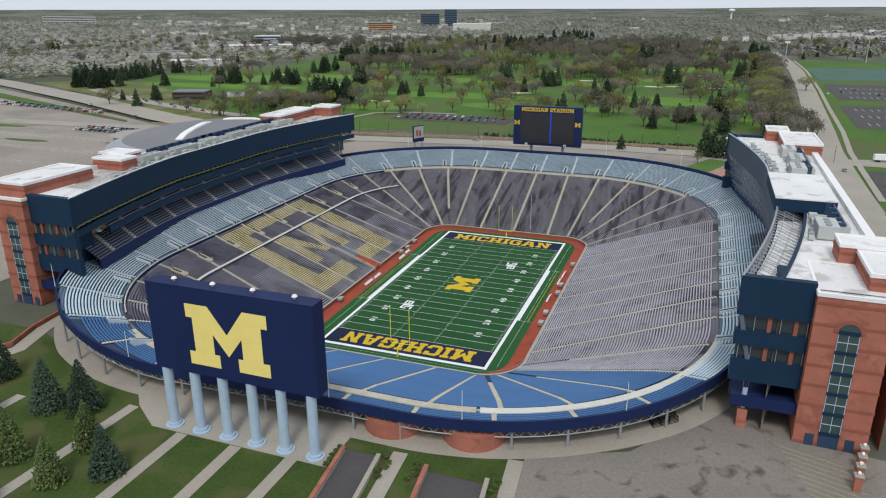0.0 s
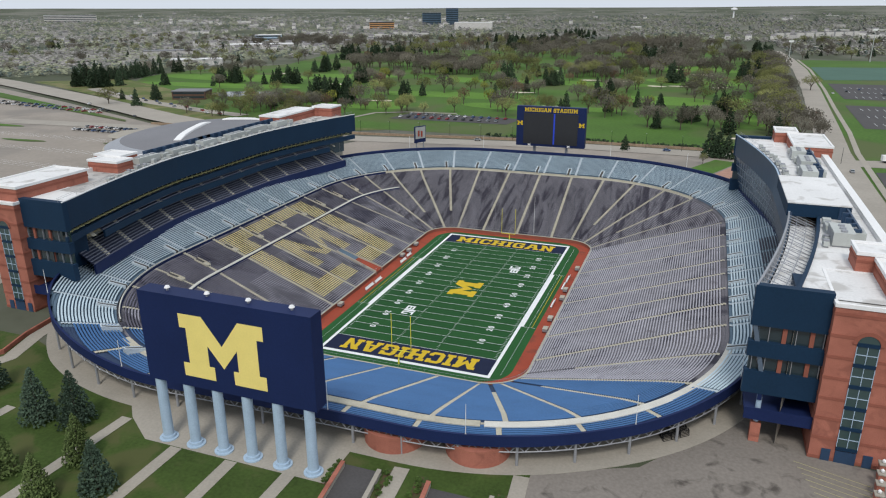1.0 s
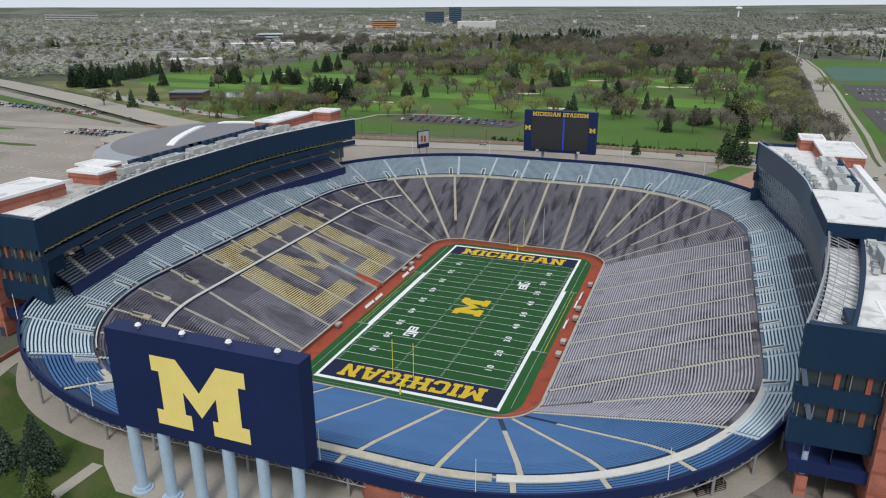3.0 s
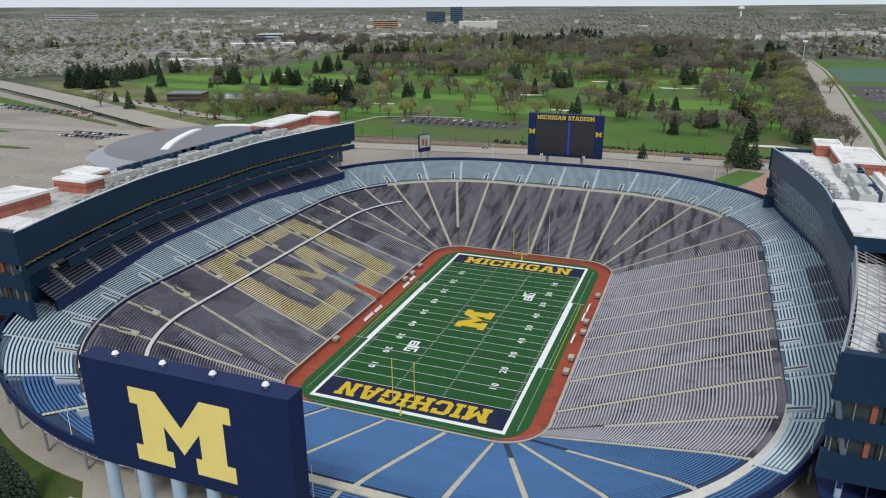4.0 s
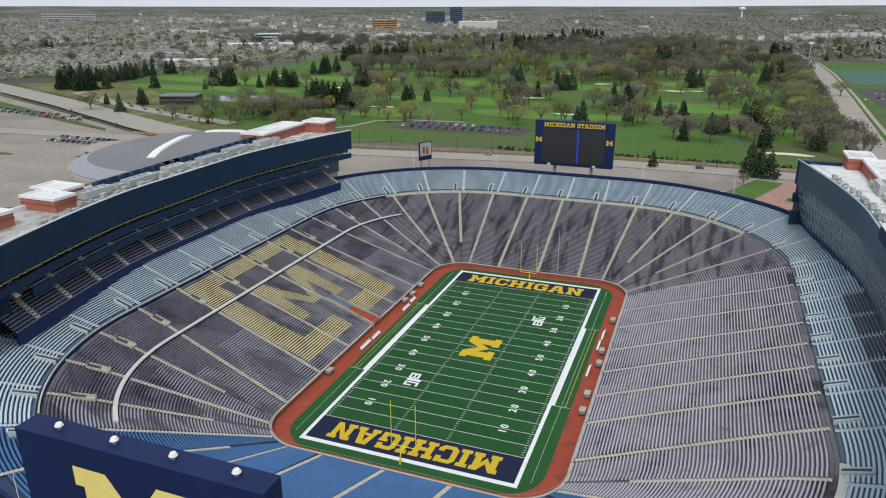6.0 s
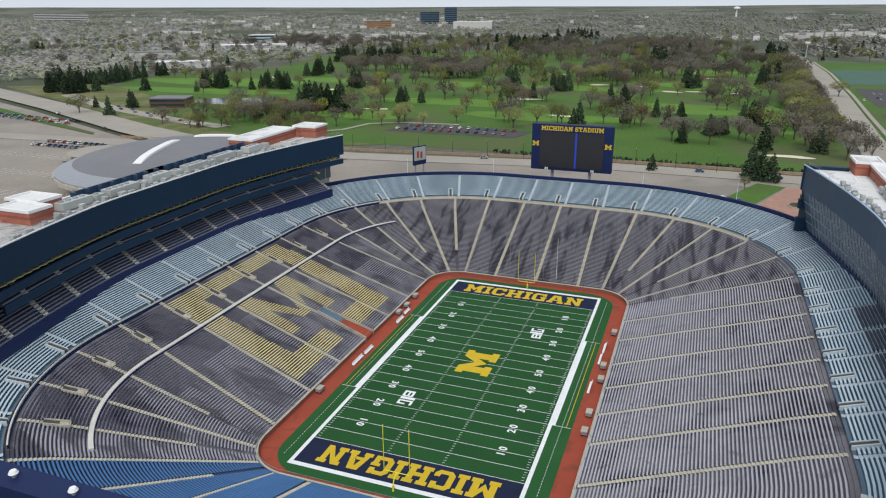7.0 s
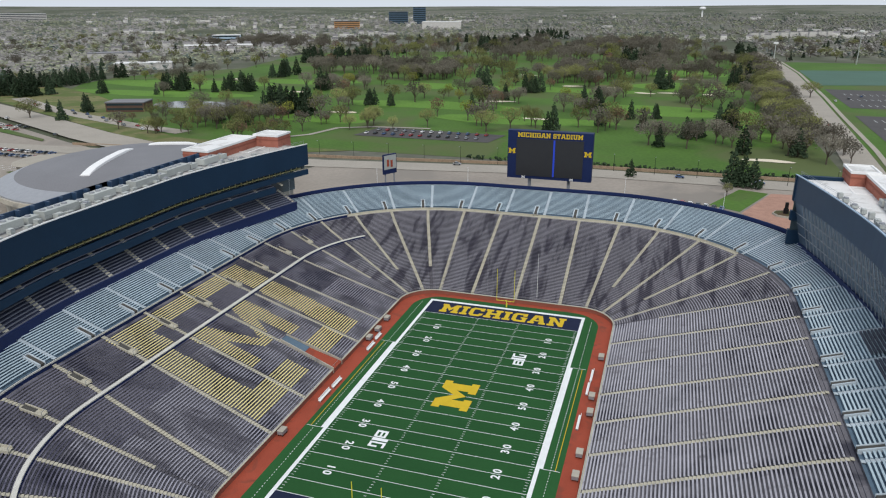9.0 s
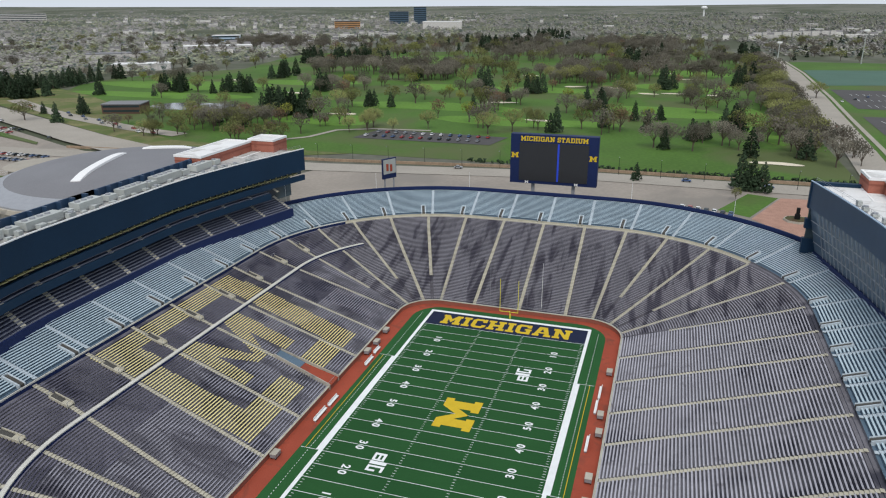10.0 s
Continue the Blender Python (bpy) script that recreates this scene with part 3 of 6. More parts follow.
for k in range(N_SEC):
    u0, u1 = aisle_u(k), aisle_u(k + 1)
    um = (u0 + u1) / 2
    x, y, nx, ny = loop(um, 30)
    left = x < -40 and -46 < y < 44
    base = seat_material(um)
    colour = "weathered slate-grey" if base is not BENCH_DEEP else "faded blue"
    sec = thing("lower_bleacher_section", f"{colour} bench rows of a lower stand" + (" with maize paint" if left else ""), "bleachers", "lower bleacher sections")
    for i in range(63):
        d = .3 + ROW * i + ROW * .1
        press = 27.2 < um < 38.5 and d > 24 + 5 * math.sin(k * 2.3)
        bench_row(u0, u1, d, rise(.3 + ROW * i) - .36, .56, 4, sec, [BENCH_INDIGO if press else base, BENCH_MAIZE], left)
    sec = thing("upper_bleacher_section", "pale steel-blue bench rows of an upper stadium section", "bleachers", "upper bleacher sections")
    for i in range(1, n_up):
        d = D_UP + ROW * i
        if d + ROW > min(d_rim(u0), d_rim(u1)):
            break
        bench_row(u0 + .10, u1 + .10, d, z_up, .55, 4, sec, [BENCH_DEEP if 16.3 < um < 25.7 else BENCH_BLUE], deep=.44)
    # portal: a sunken stair well beside the aisle, its shade a painted dark sheet
    if 16.5 < um < 25.5:
        continue
    po = thing("portal", "stadium portal with low pale concrete walls round a dark-painted opening", "portal", "stadium portals")
    x, y, nx, ny = loop(u0 - .13, DW1)
    tx, ty = ny, -nx

    def at(a, d, z):
        return (x + tx * a + nx * d, y + ty * a + ny * d, z)

    for s in (-1, 1):
        g = Geo()
        a, c = sorted((s * .5, s * .85))
        z0, z1 = zw - .2, rise(DW1) + .65
        z2 = rise(DW1 + 4.4) + .65
        g.face([at(a, 0, z1), at(c, 0, z1), at(c, 4.4, z2), at(a, 4.4, z2)])
        for q in (a, c):
            g.face([at(q, 0, z0), at(q, 0, z1), at(q, 4.4, z2), at(q, 4.4, z0)])
        g.face([at(a, 0, z0), at(c, 0, z0), at(c, 0, z1), at(a, 0, z1)])
        part("side_wall", g, UPPER_AISLE, po)
    g = Geo()
    g.face([at(-.85, 4.2, rise(DW1 + 4.2) + .7), at(.85, 4.2, rise(DW1 + 4.2) + .7), at(.85, 4.5, rise(DW1 + 4.2) + .7), at(-.85, 4.5, rise(DW1 + 4.2) + .7)])
    g.face([at(-.85, 4.2, zw), at(.85, 4.2, zw), at(.85, 4.2, rise(DW1 + 4.2) + .7), at(-.85, 4.2, rise(DW1 + 4.2) + .7)])
    part("back_wall", g, UPPER_AISLE, po)
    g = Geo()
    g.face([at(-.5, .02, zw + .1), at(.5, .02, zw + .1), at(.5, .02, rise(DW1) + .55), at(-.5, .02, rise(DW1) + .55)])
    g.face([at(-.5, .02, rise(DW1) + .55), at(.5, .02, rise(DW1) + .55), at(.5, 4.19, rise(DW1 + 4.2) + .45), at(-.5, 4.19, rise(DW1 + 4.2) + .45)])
    part("stair_well", g, WELL_SHADE, po, "dark sheet painted as shade in the stair well")


def landing(u, d0, d1):
    """A stair landing with low pale walls on an aisle of the press side; a dark sheet paints its well's shade."""
    t = thing("stair_landing", "pale concrete stair landing with low walls in the stand", "stair landing", "stair landings")
    x, y, nx, ny = loop(u, d0)
    tx, ty = ny, -nx
    n = d1 - d0

    def at(a, d, up):
        return (x + tx * a + nx * d, y + ty * a + ny * d, rise(d0 + d) + up)

    for a, b in ((-.95, -.75), (.75, .95)):
        g = Geo()
        g.strip([[at(a, 0, -.2), at(a, n, -.2)], [at(a, 0, .5), at(a, n, .4)], [at(b, 0, .5), at(b, n, .4)], [at(b, 0, -.2), at(b, n, -.2)]], closed=False)
        g.face([at(a, 0, -.2), at(b, 0, -.2), at(b, 0, .5), at(a, 0, .5)])
        g.face([at(a, n, -.2), at(b, n, -.2), at(b, n, .4), at(a, n, .4)])
        part("side_wall", g, AISLE, t)
    g = Geo()
    g.strip([[at(-.75, 0, .14), at(-.75, n * .4, .14)], [at(.75, 0, .14), at(.75, n * .4, .14)]], closed=False)
    part("landing_floor", g, AISLE, t)
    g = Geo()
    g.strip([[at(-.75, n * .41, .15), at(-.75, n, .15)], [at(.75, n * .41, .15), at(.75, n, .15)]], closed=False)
    part("stair_well", g, WELL_SHADE, t, "dark sheet painted as stair well shade")
    for k, z in ((0, 1.2), (n, 1.1)):
        g = Geo()
        g.tube(at(-.85, k, z), at(.85, k, z), .05, n=5)
        for a in (-.85, .85):
            g.tube(at(a, k, .3), at(a, k, z), .05, n=5)
        part("hand_rail", g, METAL, t, "grey steel hand rail")


for k in range(27, 38):
    landing(aisle_u(k), 37.0, 41.6)

# cross aisle half-way up the press side: a pale kerb, the step and shadow below painted navy
g, g2 = Geo(), Geo()
line = [26.4 + (38.9 - 26.4) * i / 110 for i in range(111)]
DC = 32.6
g.strip([[p3(u, DC, rise(DC) - .5) for u in line], [p3(u, DC, rise(DC) + .5) for u in line], [p3(u, DC + 1.0, rise(DC) + .5) for u in line], [p3(u, DC + 1.15, rise(DC) - .2) for u in line]], closed=False)
for i in (0, -1):
    u = line[i]
    g.face([p3(u, DC, rise(DC) - .5), p3(u, DC, rise(DC) + .5), p3(u, DC + 1.15, rise(DC) + .5), p3(u, DC + 1.15, rise(DC) - .2)])
cross = thing("cross_aisle", "pale concrete cross aisle, navy strip below for step and shadow", "aisle", kind="structure", geo=g, mats=WALKWAY)
g2.strip([[p3(u, DC - .06, rise(DC) - .7) for u in line], [p3(u, DC - .06, rise(DC) + .3) for u in line]], closed=False)
part("step_face", g2, NAVY, cross, "navy strip for the step face and its shadow")
for d in (DW0,):
    g = Geo()
    g.strip([[p3(u, d + .05, zw) for u in line], [p3(u, d + .05, zw + .9) for u in line], [p3(u, d + .3, zw + .9) for u in line], [p3(u, d + .3, zw) for u in line]], closed=False)
    part("upper_kerb", g, WALKWAY, cross)
    # same navy strip, step and painted shadow, below the upper kerb
    g = Geo()
    g.strip([[p3(u, d - .02, zw - .8) for u in line], [p3(u, d - .02, zw + .6) for u in line]], closed=False)
    part("upper_step_face", g, NAVY, cross, "navy strip for the step face and its shadow")
# kerbed walkway along the top of the near end: the brightly lit stretch painted white, the rest tan
end_walk = thing("end_walkway", "concrete walkway along the top of the end stand, one stretch painted as lit", "walkway", kind="structure")
for ua, ub, name, m in ((14.6, 19.4, "white_stretch", WALKWAY), (19.45, 25.6, "tan_stretch", AISLE)):
    line = [ua + (ub - ua) * i / 50 for i in range(51)]
    g = Geo()
    g.strip([[p3(u, DW0 + d, zw + z) for u in line] for d, z in ((.6, 0), (.6, .8), (2.5, .88), (2.5, 0))], closed=False)
    for u in (ua, ub):
        g.face([p3(u, DW0 + d, zw + z) for d, z in ((.6, 0), (.6, .8), (2.5, .88), (2.5, 0))])
    part(name, g, m, end_walk)


# ---------------------------------------------------------------- ground sheet
g = Geo()
gs = us(2)
rings = [[p3(u, 34.0, GROUND - .02) for u in gs]]
for k, (d, z) in enumerate(((55, 0), (75, 0), (110, 0), (170, 0), (280, 0), (450, 0), (700, 0), (1100, 0), (1700, 2), (2400, 8), (3200, 22), (3900, 42), (4400, 58), (4750, 66))):
    ring = []
    for u in gs:
        x, y, nx, ny = loop(u, min(d, 200))
        a = math.atan2(y, x)
        rr = max(math.hypot(x, y), d) if d > 200 else 0
        w = noise.noise(Vector((math.cos(a) * 3, math.sin(a) * 3, d / 900))) * (z * .16)
        ring.append((x, y, GROUND - .02) if d <= 200 else (rr * math.cos(a), rr * math.sin(a), GROUND - .02 + z + w))
    rings.append(ring)
g.strip(rings)
GRASS = mat("grass", (0.062, 0.126, 0.023), 0.95, 0.25, 0.02, 0.5, dark=(0.085, 0.11, 0.04), dark_scale=0.012, dark_at=0.56)
LAWN = mat("lawn", (0.046, 0.076, 0.017), 0.95, 0.3, 0.12, 1.5, dark=(0.075, 0.085, 0.03), dark_scale=0.12, dark_at=0.55)
EARTH = mat("woodland_floor", (0.125, 0.127, 0.10), 0.95, 0.3, 0.008, 0.1, dark=(0.065, 0.075, 0.045), dark_scale=0.004, dark_at=0.5)
ASPHALT = mat("asphalt", (0.20, 0.18, 0.158), 0.9, 0.2, 0.05, 1.5, dark=(0.085, 0.075, 0.066), dark_scale=0.2, dark_at=0.645)
ASPHALT_DARK = mat("asphalt_dark", (0.075, 0.072, 0.072), 0.9, 0.15, 0.08, 2)
ROAD = mat("concrete_road", (0.31, 0.285, 0.245), 0.9, 0.12, 0.05, 1)
LOT = mat("parking_lot", (0.27, 0.24, 0.205), 0.9, 0.15, 0.03, 0.6, dark=(0.215, 0.195, 0.17), dark_scale=0.02, dark_at=0.55)
PAVE = mat("concrete_paving", (0.32, 0.295, 0.25), 0.9, 0.12, 0.12, 2)
ground = thing("ground", "flat wooded land with grass and bare earth to the horizon", "ground", kind="structure", geo=g, mats=EARTH)


def flat(name, label, category, pts, z, material):
    g = Geo()
    flat_poly(g, pts, Matrix.Translation((0, 0, GROUND + z)))
    return thing(name, label, category, kind="structure", geo=g, mats=material)


def ribbon(name, label, category, pts, width, z, material):
    """A road or path along a line of plan points."""
    g = Geo()
    a, b = [], []
    for i, p in enumerate(pts):
        p = Vector(p)
        q = Vector(pts[min(i + 1, len(pts) - 1)]) - Vector(pts[max(i - 1, 0)])
        s = Vector((-q.y, q.x)).normalized() * width / 2
        a.append((p.x + s.x, p.y + s.y, GROUND + z))
        b.append((p.x - s.x, p.y - s.y, GROUND + z))
    g.strip([b, a], closed=False)
    return thing(name, label, category, kind="structure", geo=g, mats=material)


flat("golf_course_grass", "bright green golf course fairway grass", "grass", [(-470, 330), (-420, 296), (-330, 262), (-255, 226), (-130, 222), (130, 226), (135, 600), (125, 1000), (60, 1450), (-280, 1560), (-600, 1230), (-540, 850), (-500, 690), (-575, 544), (-560, 470), (-505, 380)], .1, GRASS)
ribbon("road_far", "pale concrete street behind the far end of the stadium", "road", [(-420, 165), (-130, 185), (0, 205), (90, 204), (160, 205), (420, 190)], 17, .3, ROAD)
ribbon("boulevard", "long straight concrete road running into the distance", "road", [(132, -120), (135, 64), (141, 234), (147, 310), (156, 440), (165, 570), (172, 700), (178, 813), (180, 1000), (176, 1200), (171, 1340), (172, 1900)], 17, .4, ROAD)
ribbon("highway", "pale concrete highway on an embankment", "road", [(-1000, 488), (-650, 362), (-452, 279), (-310, 213), (-230, 182)], 26, 1.2, ROAD)
flat("parking_lot_west", "wide faded asphalt parking lot", "parking lot", [(-760, 372), (-640, 335), (-452, 258), (-310, 194), (-230, 164), (-125, 150), (-125, -200), (-760, -200)], .12, LOT)
flat("parking_lot_near", "stained grey asphalt yard beside the stadium", "asphalt", [(48, -106), (48, -118), (30, -260), (125, -260), (125, -86), (98, -84), (96, -72), (84, -74), (66, -98)], .06, ASPHALT)
flat("lawn_near", "dark green lawn with worn patches", "lawn", [(48, -118), (48, -260), (-140, -260), (-140, -96), (-84, -96), (-60, -104), (-34, -110), (-24, -112), (12, -112), (30, -110), (48, -105)], .05, LAWN)


# ---------------------------------------------------------------- billboard on columns
bb = thing("billboard", "navy billboard with a large maize block letter on its back", "billboard")
g = Geo()
g.box(-22.5, 13.3, -120.6, -117.2, 25.5, 43.4)
part("panel", g, NAVY, bb)
letter("block_letter", "M", 17.6, 12.4, pose(-13.9, -120.66, 27.7, 90, 0, 0), MAIZE, bb, "maize block letter")
for i in range(6):
    x = -21.0 + i * 6.42
    g = Geo()
    g.tube((x, -119.6, GROUND), (x, -119.6, 25.6), 1.0, .95, n=16)
    g.tube((x, -119.6, GROUND), (x, -119.6, GROUND + .9), 1.35, 1.3, n=16)
    g.tube((x, -119.6, GROUND), (x, -119.6, GROUND + .35), 1.8, 1.8, n=16)
    part("column", g, COLUMN, bb, "pale blue steel column")

# ---------------------------------------------------------------- scoreboard at the far end
sb = thing("scoreboard", "navy scoreboard with a dark video screen and maize lettering", "scoreboard")
g = Geo()
g.box(-17, 17, 129.5, 133.0, 25.4, 44.8)
part("cabinet", g, NAVY, sb)
g = Geo()
g.box(-13.4, 13.4, 129.3, 129.6, 26.6, 41.6)
part("screen", g, SCREEN, sb, "dark unlit video screen")
write_word("MICHIGAN STADIUM", 26.0, 1.9, pose(0, 129.44, 43.2, 90, 0, 0), PAINT_MAIZE, sb)
for x in (-15.2, 15.2):
    letter("block_letter", "M", 2.9, 2.1, pose(x - 1.45, 129.44, 35.5, 90, 0, 0), PAINT_MAIZE, sb)
for x in (-8, 8):
    g = Geo()
    g.box(x - .6, x + .6, 131, 132.2, GROUND, 25.5)
    part("post", g, METAL, sb)


# ---------------------------------------------------------------- side buildings
def facade_x(y, sx=-1):
    """Distance of a side building's front from the field's axis."""
    t = abs(y)
    if sx < 0:
        return 94.2 - (0 if t < 22 else (t - 22) ** 1.45 * .032)
    return 92.4 - (0 if t < 20 else (t - 20) ** 1.48 * .0225)


YS = [-82 + 164 * i / 40 for i in range(41)]


def line_at(sx, off, ys, z):
    return [(sx * (facade_x(y, sx) - off), y, z) for y in ys]


def band(name, sx, off, z0, z1, material, parent, lab="", depth=.8, ys=YS, lean=0.0):
    """A long curved wall band along the building's front; off is towards the field."""
    g = Geo()
    a0, a1 = line_at(sx, off - lean, ys, z0), line_at(sx, off, ys, z1)
    b0, b1 = line_at(sx, off - lean - depth, ys, z0), line_at(sx, off - depth, ys, z1)
    g.strip([a0, a1, b1, b0, a0], closed=False)
    for i in (0, -1):
        g.face([a0[i], a1[i], b1[i], b0[i]])
    return part(name, g, material, parent, lab)


def tier(sx, off0, off1, z0, z1, n, ys, parent, aisles_at):
    """A small raked seating tier with benches and pale aisle stairs."""
    for i in range(n):
        o0, o1 = off0 + (off1 - off0) * i / n, off0 + (off1 - off0) * (i + 1) / n
        z, zb = z0 + (z1 - z0) * (i + 1) / n, z0 + (z1 - z0) * i / n
        g = Geo()
        g.strip([line_at(sx, o0, ys, zb), line_at(sx, o0, ys, z), line_at(sx, o1, ys, z)], closed=False)
        part("seating_step", g, BENCH_NAVY, parent)
        g = Geo()
        m = o0 + (o1 - o0) * .35
        g.strip([line_at(sx, m, ys, z + .25), line_at(sx, m, ys, z + .5), line_at(sx, m - .32, ys, z + .5)], closed=False)
        part("seat_bench", g, SEAT_DARK, parent)
    for y in aisles_at:
        g = Geo()
        g.face([(sx * (facade_x(y) - off0 - .02), y - .7, z0 + .45), (sx * (facade_x(y) - off0 - .02), y + .7, z0 + .45), (sx * (facade_x(y) - off1), y + .7, z1 + .75), (sx * (facade_x(y) - off1), y - .7, z1 + .75)])
        part("tier_aisle", g, AISLE, parent, "pale aisle stair")


SEAT_DARK = mat("dark_seats", (0.16, 0.17, 0.21), 0.6, 0.2, 0.3, 3)
FRAME_PALE = mat("window_frame_pale", (0.40, 0.38, 0.19), 0.6, 0.1, 0.5, 4)
LOUVRE = mat("navy_louvre", (0.022, 0.05, 0.10), 0.5, 0.15, 0.3, 3)


def hvac(x, y, z, lx, ly, h, rz=0):
    t = thing("rooftop_unit", "grey metal rooftop air-handling unit", "rooftop unit", "rooftop units", at=pose(x, y, z, 0, 0, rz))
    g = Geo()
    g.box(-lx / 2, lx / 2, -ly / 2, ly / 2, .35, h)
    part("casing", g, HVAC, t)
    g = Geo()
    g.box(-lx / 2 + .2, lx / 2 - .2, -ly / 2 + .2, ly / 2 - .2, 0, .4)
    part("base_frame", g, METAL, t)
    for k in range(int(ly // 2.2)):
        g = Geo()
        yy = -ly / 2 + 1.2 + k * 2.2
        g.tube((0, yy, h), (0, yy, h + .35), .7, .65, n=10)
        part("fan", g, METAL, t, "round exhaust fan")
    g = Geo()
    g.box(-lx / 2 - .05, -lx / 2 + .02, -ly / 2 + .4, ly / 2 - .4, .8, h - .4)
    part("louvre_panel", g, METAL, t)
    return t


def brick_block(name, sx, x0, x1, y0, y1, z0, z1, parent, lab):
    """A brick volume with corbelled bands, pale coping and a white roof."""
    a, b = sorted((sx * x0, sx * x1))
    g = Geo()
    g.box(a, b, y0, y1, z0, z1)
    o = part(name, g, BRICK, parent, lab)
    for z in [z1 - 1.2 - 4.1 * i for i in range(int((z1 - z0 - 1.5) // 4.1) + 1)]:
        g = Geo()
        g.box(a - .1, b + .1, y0 - .1, y1 + .1, z - .28, z + .28)
        part("brick_course", g, BRICK_DARK, o)
    g = Geo()
    g.box(a - .15, b + .15, y0 - .15, y1 + .15, z1, z1 + .35)
    part("white_roof", g, ROOF_WHITE, o, "white membrane roof")
    g = Geo()
    for q in ((a - .2, a + .35, y0 - .2, y1 + .2), (b - .35, b + .2, y0 - .2, y1 + .2), (a + .36, b - .36, y0 - .2, y0 + .35), (a + .36, b - .36, y1 - .35, y1 + .2)):
        g.box(*q, z1 + .05, z1 + .75)
    part("roof_kerb", g, PAD_WHITE, o, "white roof kerb")
    return o


ROOF_PALE = mat("pale_grey_roof", (0.42, 0.41, 0.39), 0.8, 0.2, 0.12, 2, dark=(0.24, 0.235, 0.225), dark_scale=0.25, dark_at=0.58)
# sky reflection painted into the glass as a lighter blue-grey base colour
GLASS_SKY = glass_mat("glass_sky_reflection", (0.085, 0.12, 0.165), 0.15)
CLAD_RIGHT = mat("blue_metal_cladding", (0.028, 0.055, 0.10), 0.4, 0.14, 0.1, 3)


def side_building(sx, label):
    top = thing("press_building", label, "stadium building")
    right = sx > 0
    solid = [y for y in YS if y > -30] if right else YS
    band("top_fascia", sx, 0, 36.4, 44.0, CLAD_RIGHT if right else NAVY_TEAL, top, "dark navy metal fascia", ys=solid)
    band("fascia_cap", sx, .05, 43.92, 44.2, COLUMN if right else PAD_WHITE, top, "pale metal coping", depth=.35, ys=solid)
    if right:
        # open steel frame at the near end of the front, with a terrace behind it
        bare = [y for y in YS if -82.5 < y < -28]
        band("frame_rail", sx, .1, 43.6, 44.1, METAL, top, depth=.4, ys=bare)
        band("frame_rail", sx, .1, 40.2, 40.5, METAL, top, depth=.3, ys=bare)
        band("frame_sill", sx, .1, 36.2, 36.9, NAVY_TEAL, top, ys=bare)
        band("terrace_kerb", sx, -6.2, 40.6, 43.5, NAVY_TEAL, top, "navy roof kerb", depth=.7, ys=bare)
        band("terrace_deck", sx, -.8, 40.3, 40.6, ROOF_WHITE, top, "white terrace deck", depth=5.4, ys=bare)
        band("terrace_front", sx, -.2, 36.4, 40.6, GLASS_SKY, top, "glazed terrace front", depth=.3, ys=bare)
        for f in (.3, .65):
            band("lattice_rail", sx, -.1 - 6 * f, 43.7 - 2.4 * f, 43.85 - 2.4 * f, METAL, top, depth=.16, ys=bare)
        for i in range(24):
            y = -79 + i * 2.3
            x0 = facade_x(y, sx) + .1
            g = Geo()
            g.tube((x0, y, 36.4), (x0, y, 43.8), .09, n=5)
            part("frame_post", g, METAL, top)
            g = Geo()
            g.tube((x0, y, 43.8), (x0 + 6.1, y, 41.3), .10, n=5)
            part("frame_rafter", g, METAL, top)
            if i % 2 == 0 and i < 22:
                g = Geo()
                g.tube((x0, y, 43.8), (facade_x(y + 2.3, sx) + 6.1, y + 2.3, 41.3), .06, n=5)
                part("frame_brace", g, METAL, top)
    inner = YS[4:-4] if not right else YS[2:-2]
    if right:
        # glass front that leans out over the stands, with ribs
        band("glass_front", sx, -.3, 23.0, 36.5, GLASS_SKY, top, "leaning glass front with sky reflection in its colour", lean=3.2)
        for i in range(58):
            y = -74 + i * 2.6
            g = Geo()
            x0, x1 = facade_x(y, sx) + 3.3, facade_x(y, sx) + .2
            g.box(-.09, .09, -.09, .09, 0, 1)
            g.v = [((x0 + (x1 - x0) * v[2]) + v[0] - .12, y + v[1], 23 + 13.4 * v[2]) for v in g.v]
            part("glass_rib", g, METAL, top)
        for z in (26.2, 29.4, 32.6):
            f = (z - 23) / 13.5
            band("glass_rail", sx, -.2 - 3.2 * (1 - f), z - .12, z + .12, METAL, top, depth=.3)
        band("base_fascia", sx, -3.0, 21.0, 23.2, NAVY, top)
    else:
        band("suite_glass", sx, -1.8, 34.8, 36.4, GLASS, top, "dark suite windows")
        for i in range(62):
            y = -80 + i * 2.6
            g = Geo()
            x0, x1 = sorted((sx * (facade_x(y, sx) + .9), sx * (facade_x(y, sx) + 1.7)))
            g.box(x0, x1, y - 1.1, y + 1.1, 35.2, 35.42)
            part("suite_counter", g, FRAME_PALE, top, "pale counter rail")
            g = Geo()
            x0, x1 = sorted((sx * (facade_x(y, sx) + 1.45), sx * (facade_x(y, sx) + 1.75)))
            g.box(x0, x1, y - 1.28, y - 1.12, 34.8, 36.38)
            g.box(x0, x1, y - 1.1, y + 1.1, 36.0, 36.14)
            part("suite_frame", g, FRAME_PALE, top)
        band("suite_parapet", sx, -.3, 32.7, 34.6, NAVY_TEAL, top)
        band("club_back_wall", sx, -6.4, 26.5, 33.6, GLASS, top)
        ai = [-70 + 11.6 * i for i in range(13)]
        tier(sx, -.5, -5.6, 30.6, 32.9, 5, inner, top, ai)
        band("club_parapet", sx, -.2, 29.2, 31.2, NAVY_TEAL, top, ys=inner)
        tier(sx, .8, -6.2, 23.2, 27.4, 8, YS[2:-2], top, [a + 4 for a in ai])
        band("base_fascia", sx, 1.0, 20.9, 24.0, NAVY, top, "navy front parapet", ys=YS[2:-2])
    # roof, back wall
    g = Geo()
